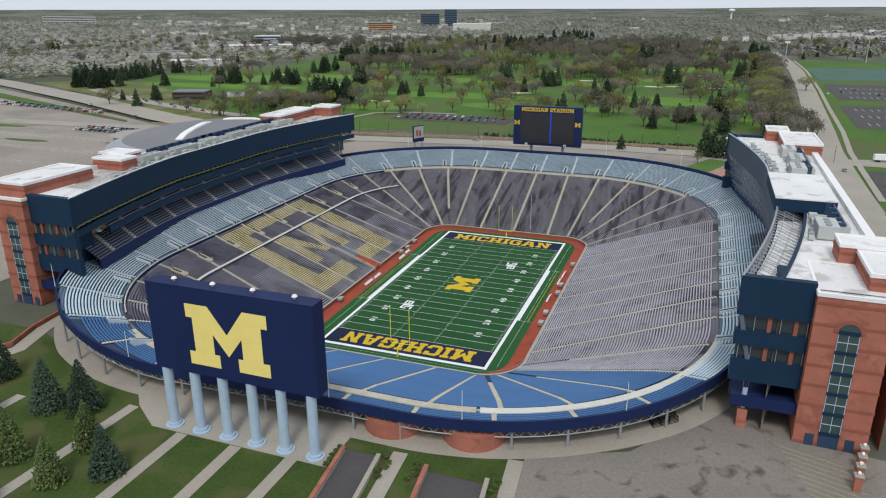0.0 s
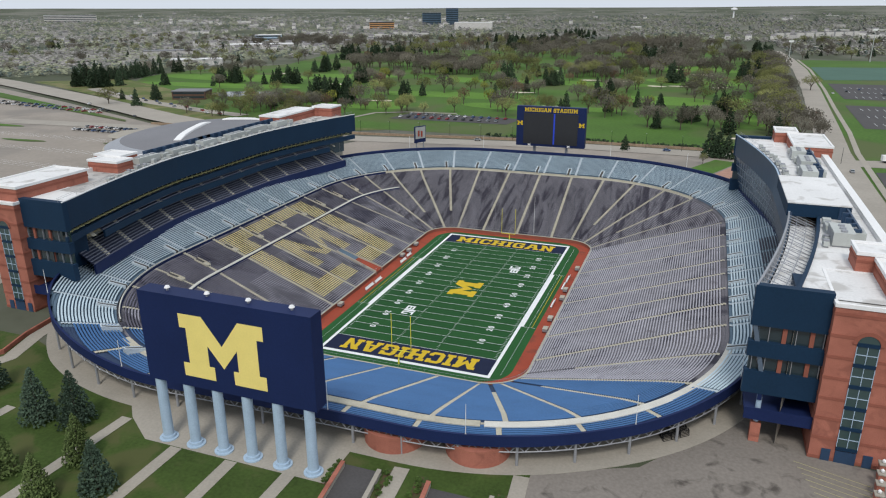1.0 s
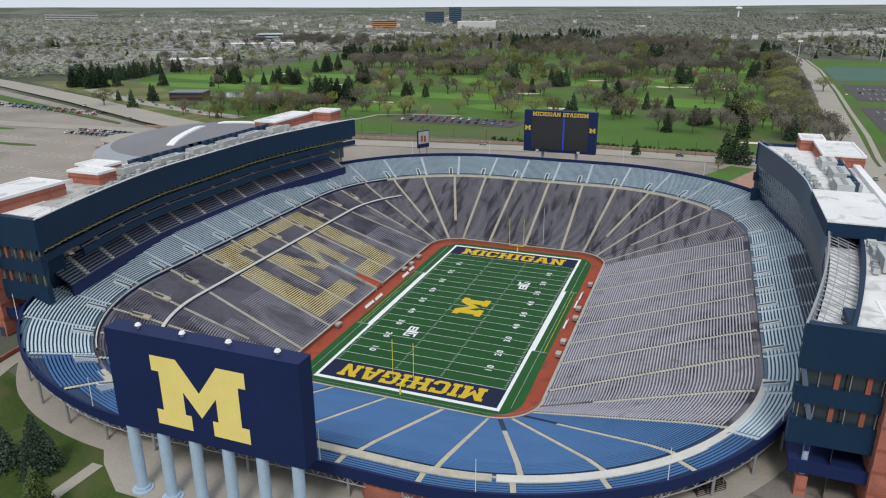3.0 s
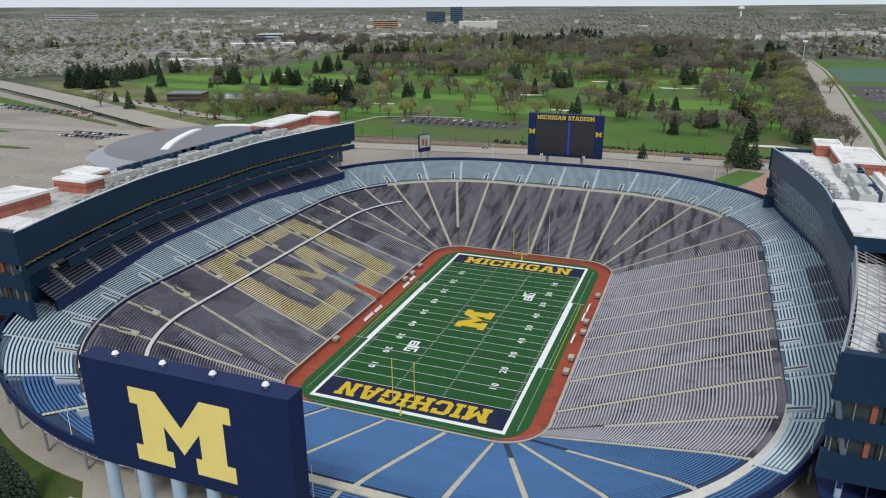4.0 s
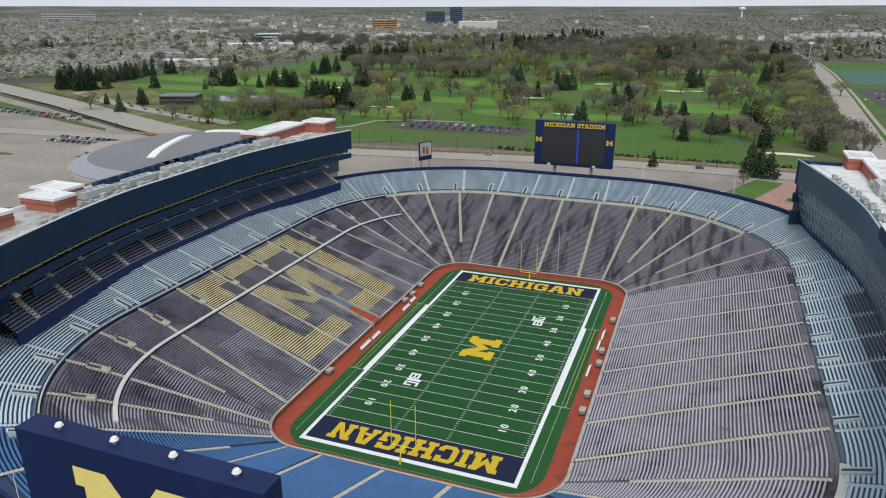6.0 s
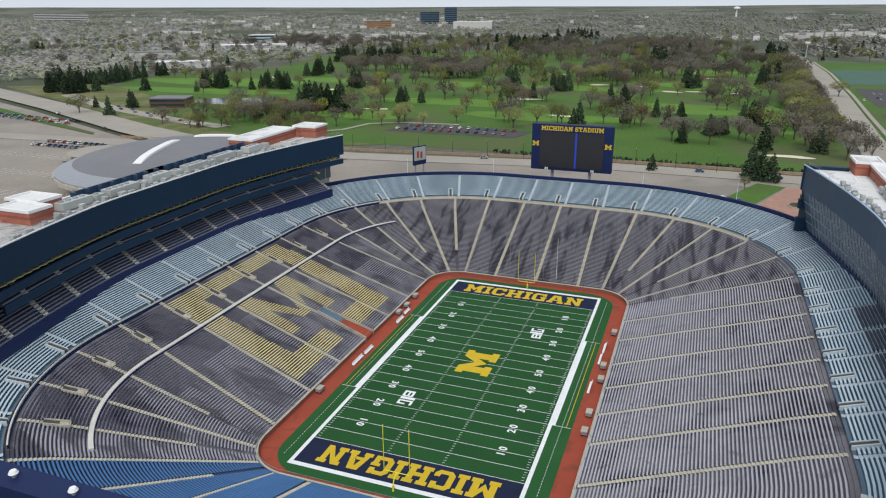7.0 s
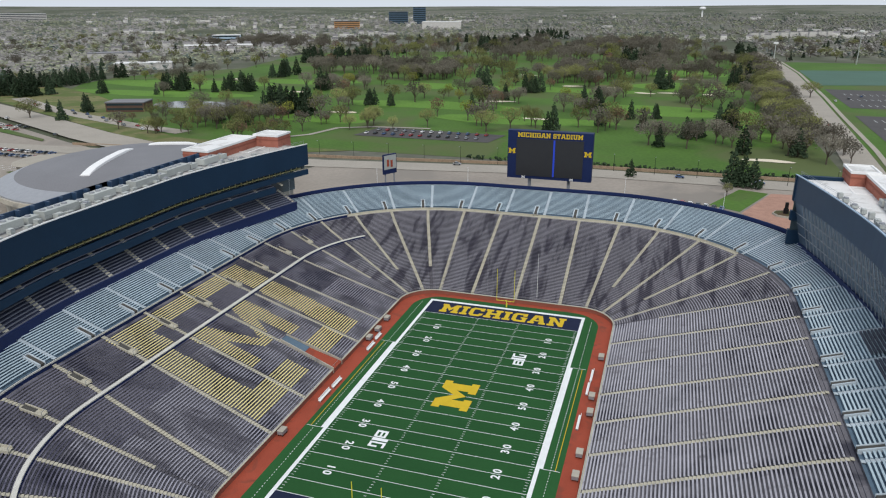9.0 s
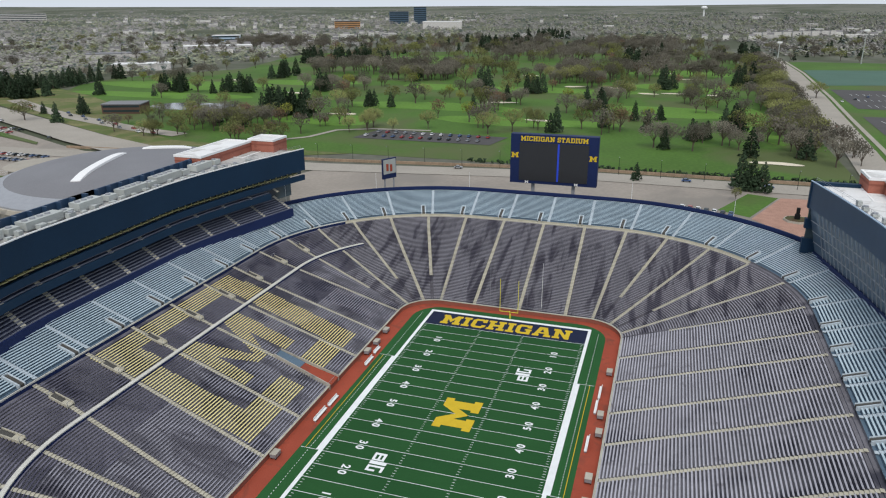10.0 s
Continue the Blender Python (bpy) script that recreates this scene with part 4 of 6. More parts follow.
    a = [(sx * (facade_x(y, sx) + (6.6 if right and y < -26 else .8)), y) for y in YS]
    b = [(sx * (110 if right else 107.6), y) for y in YS]
    g.strip([[(*p, 43.0) for p in a], [(*p, 43.0) for p in b]], closed=False)
    part("roof", g, ROOF_WHITE if right else ROOF_PALE, top, "pale membrane roof")
    g = Geo()
    g.strip([[(*p, 43.0) for p in b], [(*p, GROUND) for p in b]], closed=False)
    part("back_wall", g, BRICK, top, "brick rear wall")
    g = Geo()
    a, b = sorted((sx * (108.2 if right else 107.0), sx * (110.1 if right else 107.8)))
    g.box(a, b, -56, 62, 42.9, 44.2)
    part("rear_parapet", g, PAD_WHITE, top, "white rear parapet")
    # concrete core under the seating, dark
    g = Geo()
    g.strip([line_at(sx, -7.2, YS, GROUND), line_at(sx, -7.2, YS, 36)], closed=False)
    part("core_wall", g, CONCRETE, top)
    for sy in (-1, 1):
        tw = brick_block("brick_tower", sx, 95.0 if right else 97.0, 107.5, *sorted((sy * 84.0, sy * 66)), GROUND, 42.4, top, "red brick stair tower with arched window")
        if right:
            houses = ((95.5, 103, 75.5, 86, 46.6), (99.5, 111.4, 50, 75.3, 46.2)) if sy > 0 else ((100.4, 111.6, -65.8, -58.5, 46.4), (103.5, 112.4, -80, -66, 45.6))
        else:
            houses = ((100.5, 110.5, 48, 77, 46.2), (91.5, 101.5, 77.3, 86.5, 46.8)) if sy > 0 else ((97.5, 110, -82, -58.5, 46.2), (97.0, 108.5, -47.5, -41, 46.0), (102, 112.5, -40.8, -33.5, 46.2))
        for x0, x1, y0, y1, z1 in houses:
            brick_block("brick_penthouse", sx, x0, x1, y0, y1, 40, z1, top, "red brick roof house")
        for i in range(8 if right else 12):
            y = sy * (46 - i * 4.4)
            if not right and -52 < y < -31:
                continue
            g = Geo()
            xl = 102.6
            q = sorted((sx * xl, sx * (xl + 1.8)))
            g.box(q[0], q[1], y - .25, y + .25, 43, 46.0)
            q = sorted((sx * (xl + 1.4), sx * (xl + 1.8)))
            g.box(q[0], q[1], y + .26, y + 4.1, 43, 46.0)
            part("louvre_screen", g, LOUVRE, top, "navy louvre screen")
        # tall arched window
        yq = sy * 84.12
        cx = sx * (101.0 if right else 102.0)
        g = Geo()
        w = 1.75
        pts = [(-w, 0), (w, 0), (w, 21)] + [(w * math.cos(radians(q)), 21 + w * math.sin(radians(q))) for q in range(15, 180, 15)] + [(-w, 21)]
        flat_poly(g, pts, Matrix.Translation((cx, yq, 17.0 - 2)) @ pose(0, 0, 0, 90, 0, 0 if sy < 0 else 180))
        part("arched_window", g, GLASS_GREEN, tw, "tall arched stair window")
        g = Geo()
        for k in range(20):
            q0, q1 = radians(180 * k / 20), radians(180 * (k + 1) / 20)
            g.face([(cx + r * math.cos(q), yq + sy * .12, 36.0 + r * math.sin(q)) for r, q in ((w + .05, q0), (w + .75, q0), (w + .75, q1), (w + .05, q1))])
        part("brick_arch", g, BRICK_DARK, tw)
        for k, z in enumerate((15.0, 19.3, 23.5, 27.8, 32.0, 36.0)):
            g = Geo()
            g.box(cx - w, cx + w, yq - .12, yq + .12, z - .35, z + .35)
            part("spandrel", g, NAVY_TEAL, tw, "navy spandrel panel")
        for k in range(5):
            g = Geo()
            zz = 17.1 + k * 4.25
            g.box(cx - w, cx + w, yq - .1, yq + .1, zz - .06, zz + .06)
            part("window_bar", g, COLUMN, tw)
        g = Geo()
        for q in (-w, -.05, w - .1):
            g.box(cx + q, cx + q + .1, yq - .11, yq + .11, 15, 36)
        part("mullion", g, COLUMN, tw)
        for dx, hw in ((0, 1.7), (-3.2, .75), (3.6, .75)):
            g = Geo()
            g.box(cx + dx - hw, cx + dx + hw, yq - .08, yq + .08, GROUND, GROUND + 2.5)
            part("door", g, LOUVRE, tw, "blue steel door")
        # navy end block with two window bands
        if sy > 0 and not right:
            continue
        xa, xb = facade_x(82, sx), 95.0 if right else 97.0
        for z0, z1, m, lab in ((36.2, 44, NAVY_TEAL, "navy metal end wall"), (33.0, 36.2, GLASS, "recessed window band"), (30.0, 33.0, NAVY_TEAL, ""), (27.0, 30.0, GLASS, ""), (22.4, 27.0, NAVY_TEAL, "")):
            g = Geo()
            dy = .9 if m is GLASS else 0
            q = sorted((sx * (xa + dy * .6), sx * (xb - .02)))
            y = sorted((sy * (82.2 - dy), sy * 80.6))
            g.box(q[0], q[1], y[0], y[1], z0 + (.01 if m is GLASS else 0), z1 - (.01 if m is GLASS else 0))
            o = part("end_wall", g, m, top, lab)
            if m is GLASS:
                for k in range(6):
                    g = Geo()
                    x = xa + 1 + (xb - xa - 1.4) * k / 5
                    q = sorted((sx * x, sx * (x + (.75 if k in (2, 4) else .12))))
                    g.box(q[0], q[1], *sorted((sy * 81.25, sy * 81.7)), z0 + .02, z1 - .02)
                    part("window_post", g, BRICK_DARK if k in (2, 4) else METAL, o)
        g = Geo()
        q = sorted((sx * (xa + 7.0), sx * (xb - .05)))
        g.box(q[0], q[1], *sorted((sy * 80.5, sy * 70)), 22.5, 42.8)
        part("end_core", g, NAVY_TEAL, top)
        g = Geo()
        ends = [y for y in YS if 69 < y * sy < 81]
        g.strip([[(sx * (facade_x(y, sx) + (6.7 if right and sy < 0 else 1.0)), y, 43.06) for y in ends], [(sx * (xb - .05), y, 43.06) for y in ends]], closed=False)
        part("end_roof", g, ROOF_WHITE, top, "white membrane roof")
        # lower walkway bridge and pier
        g = Geo()
        q = sorted((sx * (xa + 1), sx * (xb - .02)))
        g.box(q[0], q[1], *sorted((sy * 82.6, sy * 71)), 18.4, 18.9)
        g.box(q[0], q[1], *sorted((sy * 82.9, sy * 82.55)), 17.2, 19.6)
        part("bridge_deck", g, NAVY, top, "navy walkway bridge")
        g = Geo()
        x = sx * (xa + 3.5)
        g.box(x - .9, x + .9, *sorted((sy * 82.2, sy * 80.4)), GROUND, 16.2)
        part("brick_pier", g, BRICK, top, "brick pier")
        g = Geo()
        g.tube((x, sy * 81.3, 16.2), (x, sy * 81.3, 22.5), .5, n=10)
        part("steel_post", g, COLUMN, top)
    for i in range(7):
        y = -47 + i * 15.5
        if (right and -36 < y < 10) or (not right and y < -33):
            continue
        hvac(sx * ((100.5 if right else 99.6) + (i % 2) * 1.0), y, 43.02, 4.2 if right else 3.4, 8.0 + (i % 3) * 1.5, 3.2 if right else 2.3)
        hvac(sx * (99.6 + (i % 2) * .5), y + 7.6, 43.02, 2.6, 3.2, 1.8)
        if right:
            hvac(sx * (104.2 + (i % 2) * .4), y + 3.0, 43.02, 2.4, 5.0, 2.2)
    # small rooftop boxes, vents and a thin guard rail behind the front fascia
    rr = random.Random(17 + sx)
    for i in range(26):
        y = -56 + i * 4.6 + rr.uniform(-1, 1)
        if right and (-32 < y < 5 or y < -54):
            continue
        x = facade_x(y, sx) + (8.6 if right and y < -26 else 2.6) + rr.uniform(-.5, .5)
        hvac(sx * x, y, 43.02, rr.uniform(1.0, 1.8), rr.uniform(1.2, 3.4), rr.uniform(.8, 1.7), rr.uniform(-6, 6))
    rail_ys = [y for y in YS if y > -26] if right else YS
    for z in (44.65, 45.1):
        g = Geo()
        pts = line_at(sx, -1.4, rail_ys, z)
        for p, q in zip(pts, pts[1:]):
            g.tube(p, q, .035, n=4)
        part("guard_rail", g, METAL, top, "thin steel guard rail")
    for p in line_at(sx, -1.4, rail_ys, 43.0)[::2]:
        g = Geo()
        g.tube(p, (p[0], p[1], 45.1), .04, n=4)
        part("rail_post", g, METAL, top)
    if right:
        g = Geo()
        g.box(91.4, 105.2, -28.5, 1.5, 43.05, 46.2)
        o = part("mid_roof_block", g, NAVY_TEAL, top)
        g = Geo()
        g.box(91.3, 105.3, -28.6, 1.6, 46.2, 46.5)
        part("white_roof", g, ROOF_WHITE, o, "white membrane roof")
    return top


left_building = side_building(-1, "long navy press box with dark seating tiers and brick towers")
right_building = side_building(1, "long navy suite building with leaning glass front and white roof")

SEAT_CLUB = mat("club_seats", (0.06, 0.066, 0.09), 0.6, 0.2, 0.3, 3)
# dark seats at the top of the right-hand stand
dark = thing("club_seat_block", "dark navy club seat rows high in the stand", "seat rows")
for i, k in itertools.product(range(9), range(9, 13)):
    d = 56.2 + i * ROW
    g = Geo()
    line = [aisle_u(k) + .17 + (aisle_u(k + 1) - aisle_u(k) - .15) * j / 10 for j in range(11)]
    g.strip([[p3(u, d, rise(d) + .45) for u in line], [p3(u, d, rise(d) + .7) for u in line], [p3(u, d + .5, rise(d) + .7) for u in line], [p3(u, d + .5, rise(d) + .3) for u in line]], closed=False)
    part("club_bench", g, SEAT_CLUB, dark)

# ---------------------------------------------------------------- open concourse under the near end
PODIUM = GROUND + .12
conc = thing("concourse_floor", "pale concrete concourse floor under the stands", "floor", kind="structure")
g = Geo()
line = [13.5 + (30.5 - 13.5) * i / 120 for i in range(121)]
g.strip([[p3(u, 36.5, PODIUM) for u in line], [p3(u, d_rim(u) + 2.2, PODIUM) for u in line], [p3(u, d_rim(u) + 2.2, GROUND - .5) for u in line]], closed=False)
part("slab", g, PAVE, conc)
steel = thing("stand_frame", "grey steel columns and trusses carrying the stands", "steel frame", kind="structure")
n = 46
us_c = [14.2 + (30.0 - 14.2) * i / n for i in range(n + 1)]
for i, u in enumerate(us_c):
    d = d_rim(u) - .6
    x, y, nx, ny = loop(u, d)
    z1 = z_up(u, d + .6) - 2.5 + .85 * slim(u)
    if i % 2 == 0:
        g = Geo()
        g.tube((x, y, PODIUM), (x, y, z1), .28, n=8)
        part("column", g, METAL, steel, "grey steel column")
        x2, y2, _, _ = loop(u, d - 9)
        g = Geo()
        g.tube((x2, y2, PODIUM), (x2, y2, min(rise(d - 9) - 2.3, z1 - .4)), .28, n=8)
        part("column", g, METAL, steel, "grey steel column")
        g = Geo()
        g.tube((x, y, z1 - 1.4), (x2, y2, min(rise(d - 9) - 2.4, z1 - .5)), .16, n=6)
        part("raker", g, METAL, steel)
    if i < n:
        d2 = d_rim(us_c[i + 1]) - .6
        xb, yb, _, _ = loop(us_c[i + 1], d2)
        z2 = z_up(us_c[i + 1], d2 + .6) - 2.5 + .85 * slim(us_c[i + 1])
        for j, (za, zb, r) in enumerate(((z1 - .1, z2 - .1, .13), (z1 - 1.5, z2 - 1.5, .13))):
            g = Geo()
            g.tube((x, y, za), (xb, yb, zb), r, n=6)
            part("truss_chord", g, METAL, steel)
        for q in range(2):
            f0, f1, f2 = q / 2, q / 2 + .25, q / 2 + .5
            pt = [(x + (xb - x) * f, y + (yb - y) * f) for f in (f0, f1, f2)]
            g = Geo()
            g.tube((*pt[0], z1 - .1), (*pt[1], z1 - 1.5), .09, n=5)
            g.tube((*pt[1], z1 - 1.5), (*pt[2], z1 - .1), .09, n=5)
            part("truss_web", g, METAL, steel)
# round brick stair drums under the stand
for x, y in ((20.5, -104.0), (36.8, -102.6)):
    g = Geo()
    g.tube((x, y, PODIUM), (x, y, 15.6), 6.2, 6.2, n=36)
    thing("brick_drum", "round red brick enclosure under the stands", "brick wall", "brick drums", geo=g, mats=BRICK)
# dark inner wall of the concourse
g = Geo()
g.strip([[p3(u, 37.0, GROUND) for u in line], [p3(u, 37.0, rise(37) - 1.8) for u in line]], closed=False)
part("inner_wall", g, CONCRETE, conc)
# blue lockers and stacked barriers under the stand
for k in range(5):
    x, y, nx, ny = loop(19.5 + .1 * k, 46)
    bn = thing("storage_bin", "dark blue storage bin under the stands", "bin", "storage bins", at=pose(x, y, PODIUM))
    g = Geo()
    g.box(-.6, .6, -.5, .5, 0, 1.7)
    part("bin_body", g, LOUVRE, bn)
    g = Geo()
    g.box(-.65, .65, -.55, .55, 1.7, 1.82)
    part("bin_lid", g, NAVY, bn)
x, y, nx, ny = loop(16.9, 51)
st = thing("barrier_stack", "stack of black steel crowd barriers", "barriers", at=pose(x, y, PODIUM, 0, 0, 40))
for k in range(7):
    g = Geo()
    for p, q in (((-3, 0, .1), (3, 0, .1)), ((-3, 0, 1.3), (3, 0, 1.3)), ((-3, 0, .1), (-3, 0, 1.3)), ((3, 0, .1), (3, 0, 1.3)), ((-1, 0, .1), (-1, 0, 1.3)), ((1, 0, .1), (1, 0, 1.3))):
        g.tube(p, q, .06, n=5)
    o = part("barrier", g, BLACK, st)
    o.matrix_basis = pose(.1 * k, -1.4 + .4 * k, 0, 6 * (k % 3 - 1))

# paths, planting beds and tunnel ramps in front
for k, (x0, y0, x1, y1, w) in enumerate(((-33.9, -117, -36, -190, 2.6), (-17.4, -122, -17.0, -190, 2.6), (-4.9, -122, -3.9, -190, 2.6), (7.2, -121.5, 7.0, -190, 2.6), (25.6, -113, 31.5, -190, 2.9), (46.6, -108, 54.0, -190, 2.9), (-60, -122, -62, -190, 2.6))):
    ribbon("footpath_%d" % (k + 1), "straight pale concrete footpath across the lawn", "path", [(x0, y0), ((x0 + x1) / 2, (y0 + y1) / 2), (x1, y1)], w, .14, PAVE)
flat("plinth_paving", "pale concrete paving below the billboard columns", "paving", [(-46, -103), (-37, -112.5), (-33, -116.5), (-25, -121.8), (14.4, -121.8), (14.4, -109), (0, -109.5), (-25, -109)], .11, PAVE)
SOIL = mat("planting_soil", (0.085, 0.06, 0.035), 0.95, 0.3, 0.5, 4, dark=(0.04, 0.075, 0.02), dark_scale=0.5, dark_at=0.55)
for xa, xb in ((15.2, 22.5), (32.0, 43.5)):
    cx = (xa + xb) / 2
    flat("ramp_bed", "dark asphalt tunnel ramp cut into the lawn", "ramp", [(xa, -115.5 if xa < 20 else -116.5), (xa + 5, -160), (xb + 5, -160), (xb, -115.5 if xa < 20 else -116.5)], .09, ASPHALT_DARK)
    for x in (xa, xb):
        g = Geo()
        g.box(-.35, .35, -44, 0, 0, 1.0)
        g.v = [(v[0] + x + (-v[1]) * 5 / 44, v[1] - 116, v[2] + GROUND) for v in g.v]
        wl = thing("ramp_wall", "low concrete retaining wall beside the tunnel ramp", "wall", kind="structure", geo=g, mats=CONCRETE)
        g = Geo()
        g.box(-.42, .42, -44, 0, 1.0, 1.15)
        g.v = [(v[0] + x + (-v[1]) * 5 / 44, v[1] - 116, v[2] + GROUND) for v in g.v]
        part("coping", g, BRICK if x == xa else PAVE, wl)
for x0 in (12.4, 23.0, 29.0, 44.0):
    flat("planting_bed", "brown mulch planting bed with small shrubs", "planting bed", [(x0, -114), (x0 + 2.2, -114), (x0 + 3.2, -122), (x0 + 1.0, -122)], .1, SOIL)
# curved retaining wall at the left corner
ribbon("corner_walk", "curved concrete walk at the corner of the stands", "path", [(-86, -82), (-84, -95), (-80, -106), (-84, -118), (-95, -128)], 4, .13, PAVE)
g = Geo()
pts = [(-88.5, -84), (-86.6, -96), (-83.4, -105), (-87, -114), (-96, -122)]
g.strip([[(x + o, y, z) for x, y in pts] for o, z in ((0, GROUND), (0, GROUND + 1.2), (.5, GROUND + 1.2), (.5, GROUND))], closed=False)
thing("retaining_wall", "low curved brick retaining wall", "wall", kind="structure", geo=g, mats=BRICK)
# painted bay lines beside the brick tower
g = Geo()
for k in range(9):
    y = -86.5 - k * 1.7
    g.face([(92.5 + k * .5, y, GROUND + .1), (104.5 + k * .3, y - 3.6, GROUND + .1), (104.5 + k * .3, y - 3.45, GROUND + .1), (92.5 + k * .5, y + .15, GROUND + .1)])
thing("bay_lines", "faded yellow painted bay lines on asphalt", "road marking", kind="structure", geo=g, mats=FRAME_PALE)


# ---------------------------------------------------------------- arena with a grey roof beyond the press side
def dome(cx, cy, R, z0, z1, label):
    t = thing("arena", label, "arena")
    n = 56

    def ring(r, z):
        return [(cx + r * math.cos(2 * math.pi * i / n), cy + r * math.sin(2 * math.pi * i / n), z) for i in range(n)]

    def height(r):
        return z0 + (z1 - z0) * (1 - (r / R) ** 3)

    g = Geo()
    radii = [R * .86 * (1 - k / 9) + .3 for k in range(10)]
    g.strip([ring(r, height(r)) for r in radii])
    g.f.append(tuple(len(g.v) - n + i for i in range(n)))
    g.m.append(0)
    part("roof", g, ROOF_GREY, t, "dark grey membrane dome roof")
    g = Geo()
    g.strip([ring(R, z0 - .6), ring(R, z0), ring(R * .93, height(R * .93)), ring(R * .865, height(R * .865)), ring(R * .865, height(R * .865) - .5)])
    part("roof_skirt", g, METAL, t, "pale metal roof skirt")
    g = Geo()
    g.strip([ring(R - 3, GROUND), ring(R - 3, z0 - 3), ring(R + .8, z0 - 2.5), ring(R + .8, z0 - .6), ring(R - 1, z0 - .6)])
    part("drum_wall", g, CONCRETE, t, "pale drum wall")
    for (xa, ya), (xb, yb) in (((-173, 67), (-187, 109)), ((-187, 122), (-169, 133))):
        g = Geo()
        rings = []
        for k in range(13):
            f = k / 12
            x, y = xa + (xb - xa) * f, ya + (yb - ya) * f
            z = height(math.hypot(x - cx, y - cy))
            w = Vector((xb - xa, yb - ya)).normalized()
            h = 1.0 * min(1, .35 + 4 * f, .35 + 4 * (1 - f))
            rings.append([(x - w.y * o, y + w.x * o, z + q * h) for o, q in ((-1.9, -.2), (-1.7, .8), (0, 1), (1.7, .8), (1.9, -.2))])
        g.strip(rings, closed=False)
        for r in (rings[0], rings[-1]):
            g.face(r)
        part("roof_vent", g, PAD_WHITE, t, "pale roof ridge vent")
    g = Geo()
    g.tube((-257, 128, GROUND), (-257, 128, 17.2), 14, 14, n=32)
    g.tube((-257, 128, 17.2), (-257, 128, 18.2), 16, 13, n=32)
    part("entrance_rotunda", g, PAVE, t, "low round pale entrance roof")


dome(-176, 103, 57, 23, 31, "large round arena with a shallow grey metal roof")


# ---------------------------------------------------------------- trees
BARK = mat("bark", (0.10, 0.08, 0.062), 0.95, 0.2, 1, 5)


def leaf_mat(name, colour, vary):
    m = mat(name, colour, 0.9, 0.25, 0.5, 2, island=vary)
    n, l = m.node_tree.nodes, m.node_tree.links
    geo = n.new("ShaderNodeNewGeometry")
    r = n.new("ShaderNodeMapRange")
    r.inputs["To Min"].default_value, r.inputs["To Max"].default_value = .72, 1.28
    l.new(geo.outputs["Random Per Island"], r.inputs[0])
    bs = n["Principled BSDF"]
    src = bs.inputs["Base Color"].links[0].from_socket
    mu = n.new("ShaderNodeMixRGB")
    mu.blend_type = "MULTIPLY"
    mu.inputs[0].default_value = 1
    l.new(src, mu.inputs[1])
    l.new(r.outputs[0], mu.inputs[2])
    l.new(mu.outputs[0], bs.inputs["Base Color"])
    return m


NEEDLE = leaf_mat("conifer_needles", (0.030, 0.050, 0.026), .25)
NEEDLE_BLUE = leaf_mat("blue_spruce_needles", (0.055, 0.086, 0.058), .1)
NEEDLE_LIGHT = leaf_mat("young_pine_needles", (0.082, 0.115, 0.038), .15)
TWIG = leaf_mat("bare_twigs", (0.15, 0.138, 0.108), .25)
BUD = leaf_mat("budding_leaves", (0.19, 0.20, 0.075), .3)
LIME = leaf_mat("lime_leaves", (0.22, 0.235, 0.045), .2)
RUST = leaf_mat("rust_buds", (0.18, 0.112, 0.075), .2)


def flake(g, c, r, rnd):
    """A small irregular clump: four corners, four faces."""
    k = len(g.v)
    for a in ((1, 1, 1), (1, -1, -1), (-1, 1, -1), (-1, -1, 1)):
        g.v.append(tuple(c[i] + r * (a[i] * .6 + rnd.uniform(-.5, .5)) for i in range(3)))
    for f in ((0, 1, 2), (0, 3, 1), (0, 2, 3), (1, 3, 2)):
        g.f.append(tuple(k + i for i in f))
        g.m.append(0)


def conifer(seed, label, dense=260, size=1.0, leaf=None):
    rnd = random.Random(seed)
    t = thing("conifer_tree", label, "tree", "conifers")
    g = Geo()
    g.tube((0, 0, 0), (0, 0, .9), .022, .006, n=5)
    part("trunk", g, BARK, t)
    g = Geo()
    for i in range(dense):
        f = rnd.random() ** .75
        z = .10 + .9 * (1 - f)
        r = (.27 * f ** .8 + .015) * rnd.uniform(.35, 1.1)
        a = rnd.uniform(0, 6.283)
        flake(g, (r * math.cos(a), r * math.sin(a), z - .22 * r), (.026 + .030 * f) * size, rnd)
    part("crown", g, leaf or NEEDLE, t)
    return t


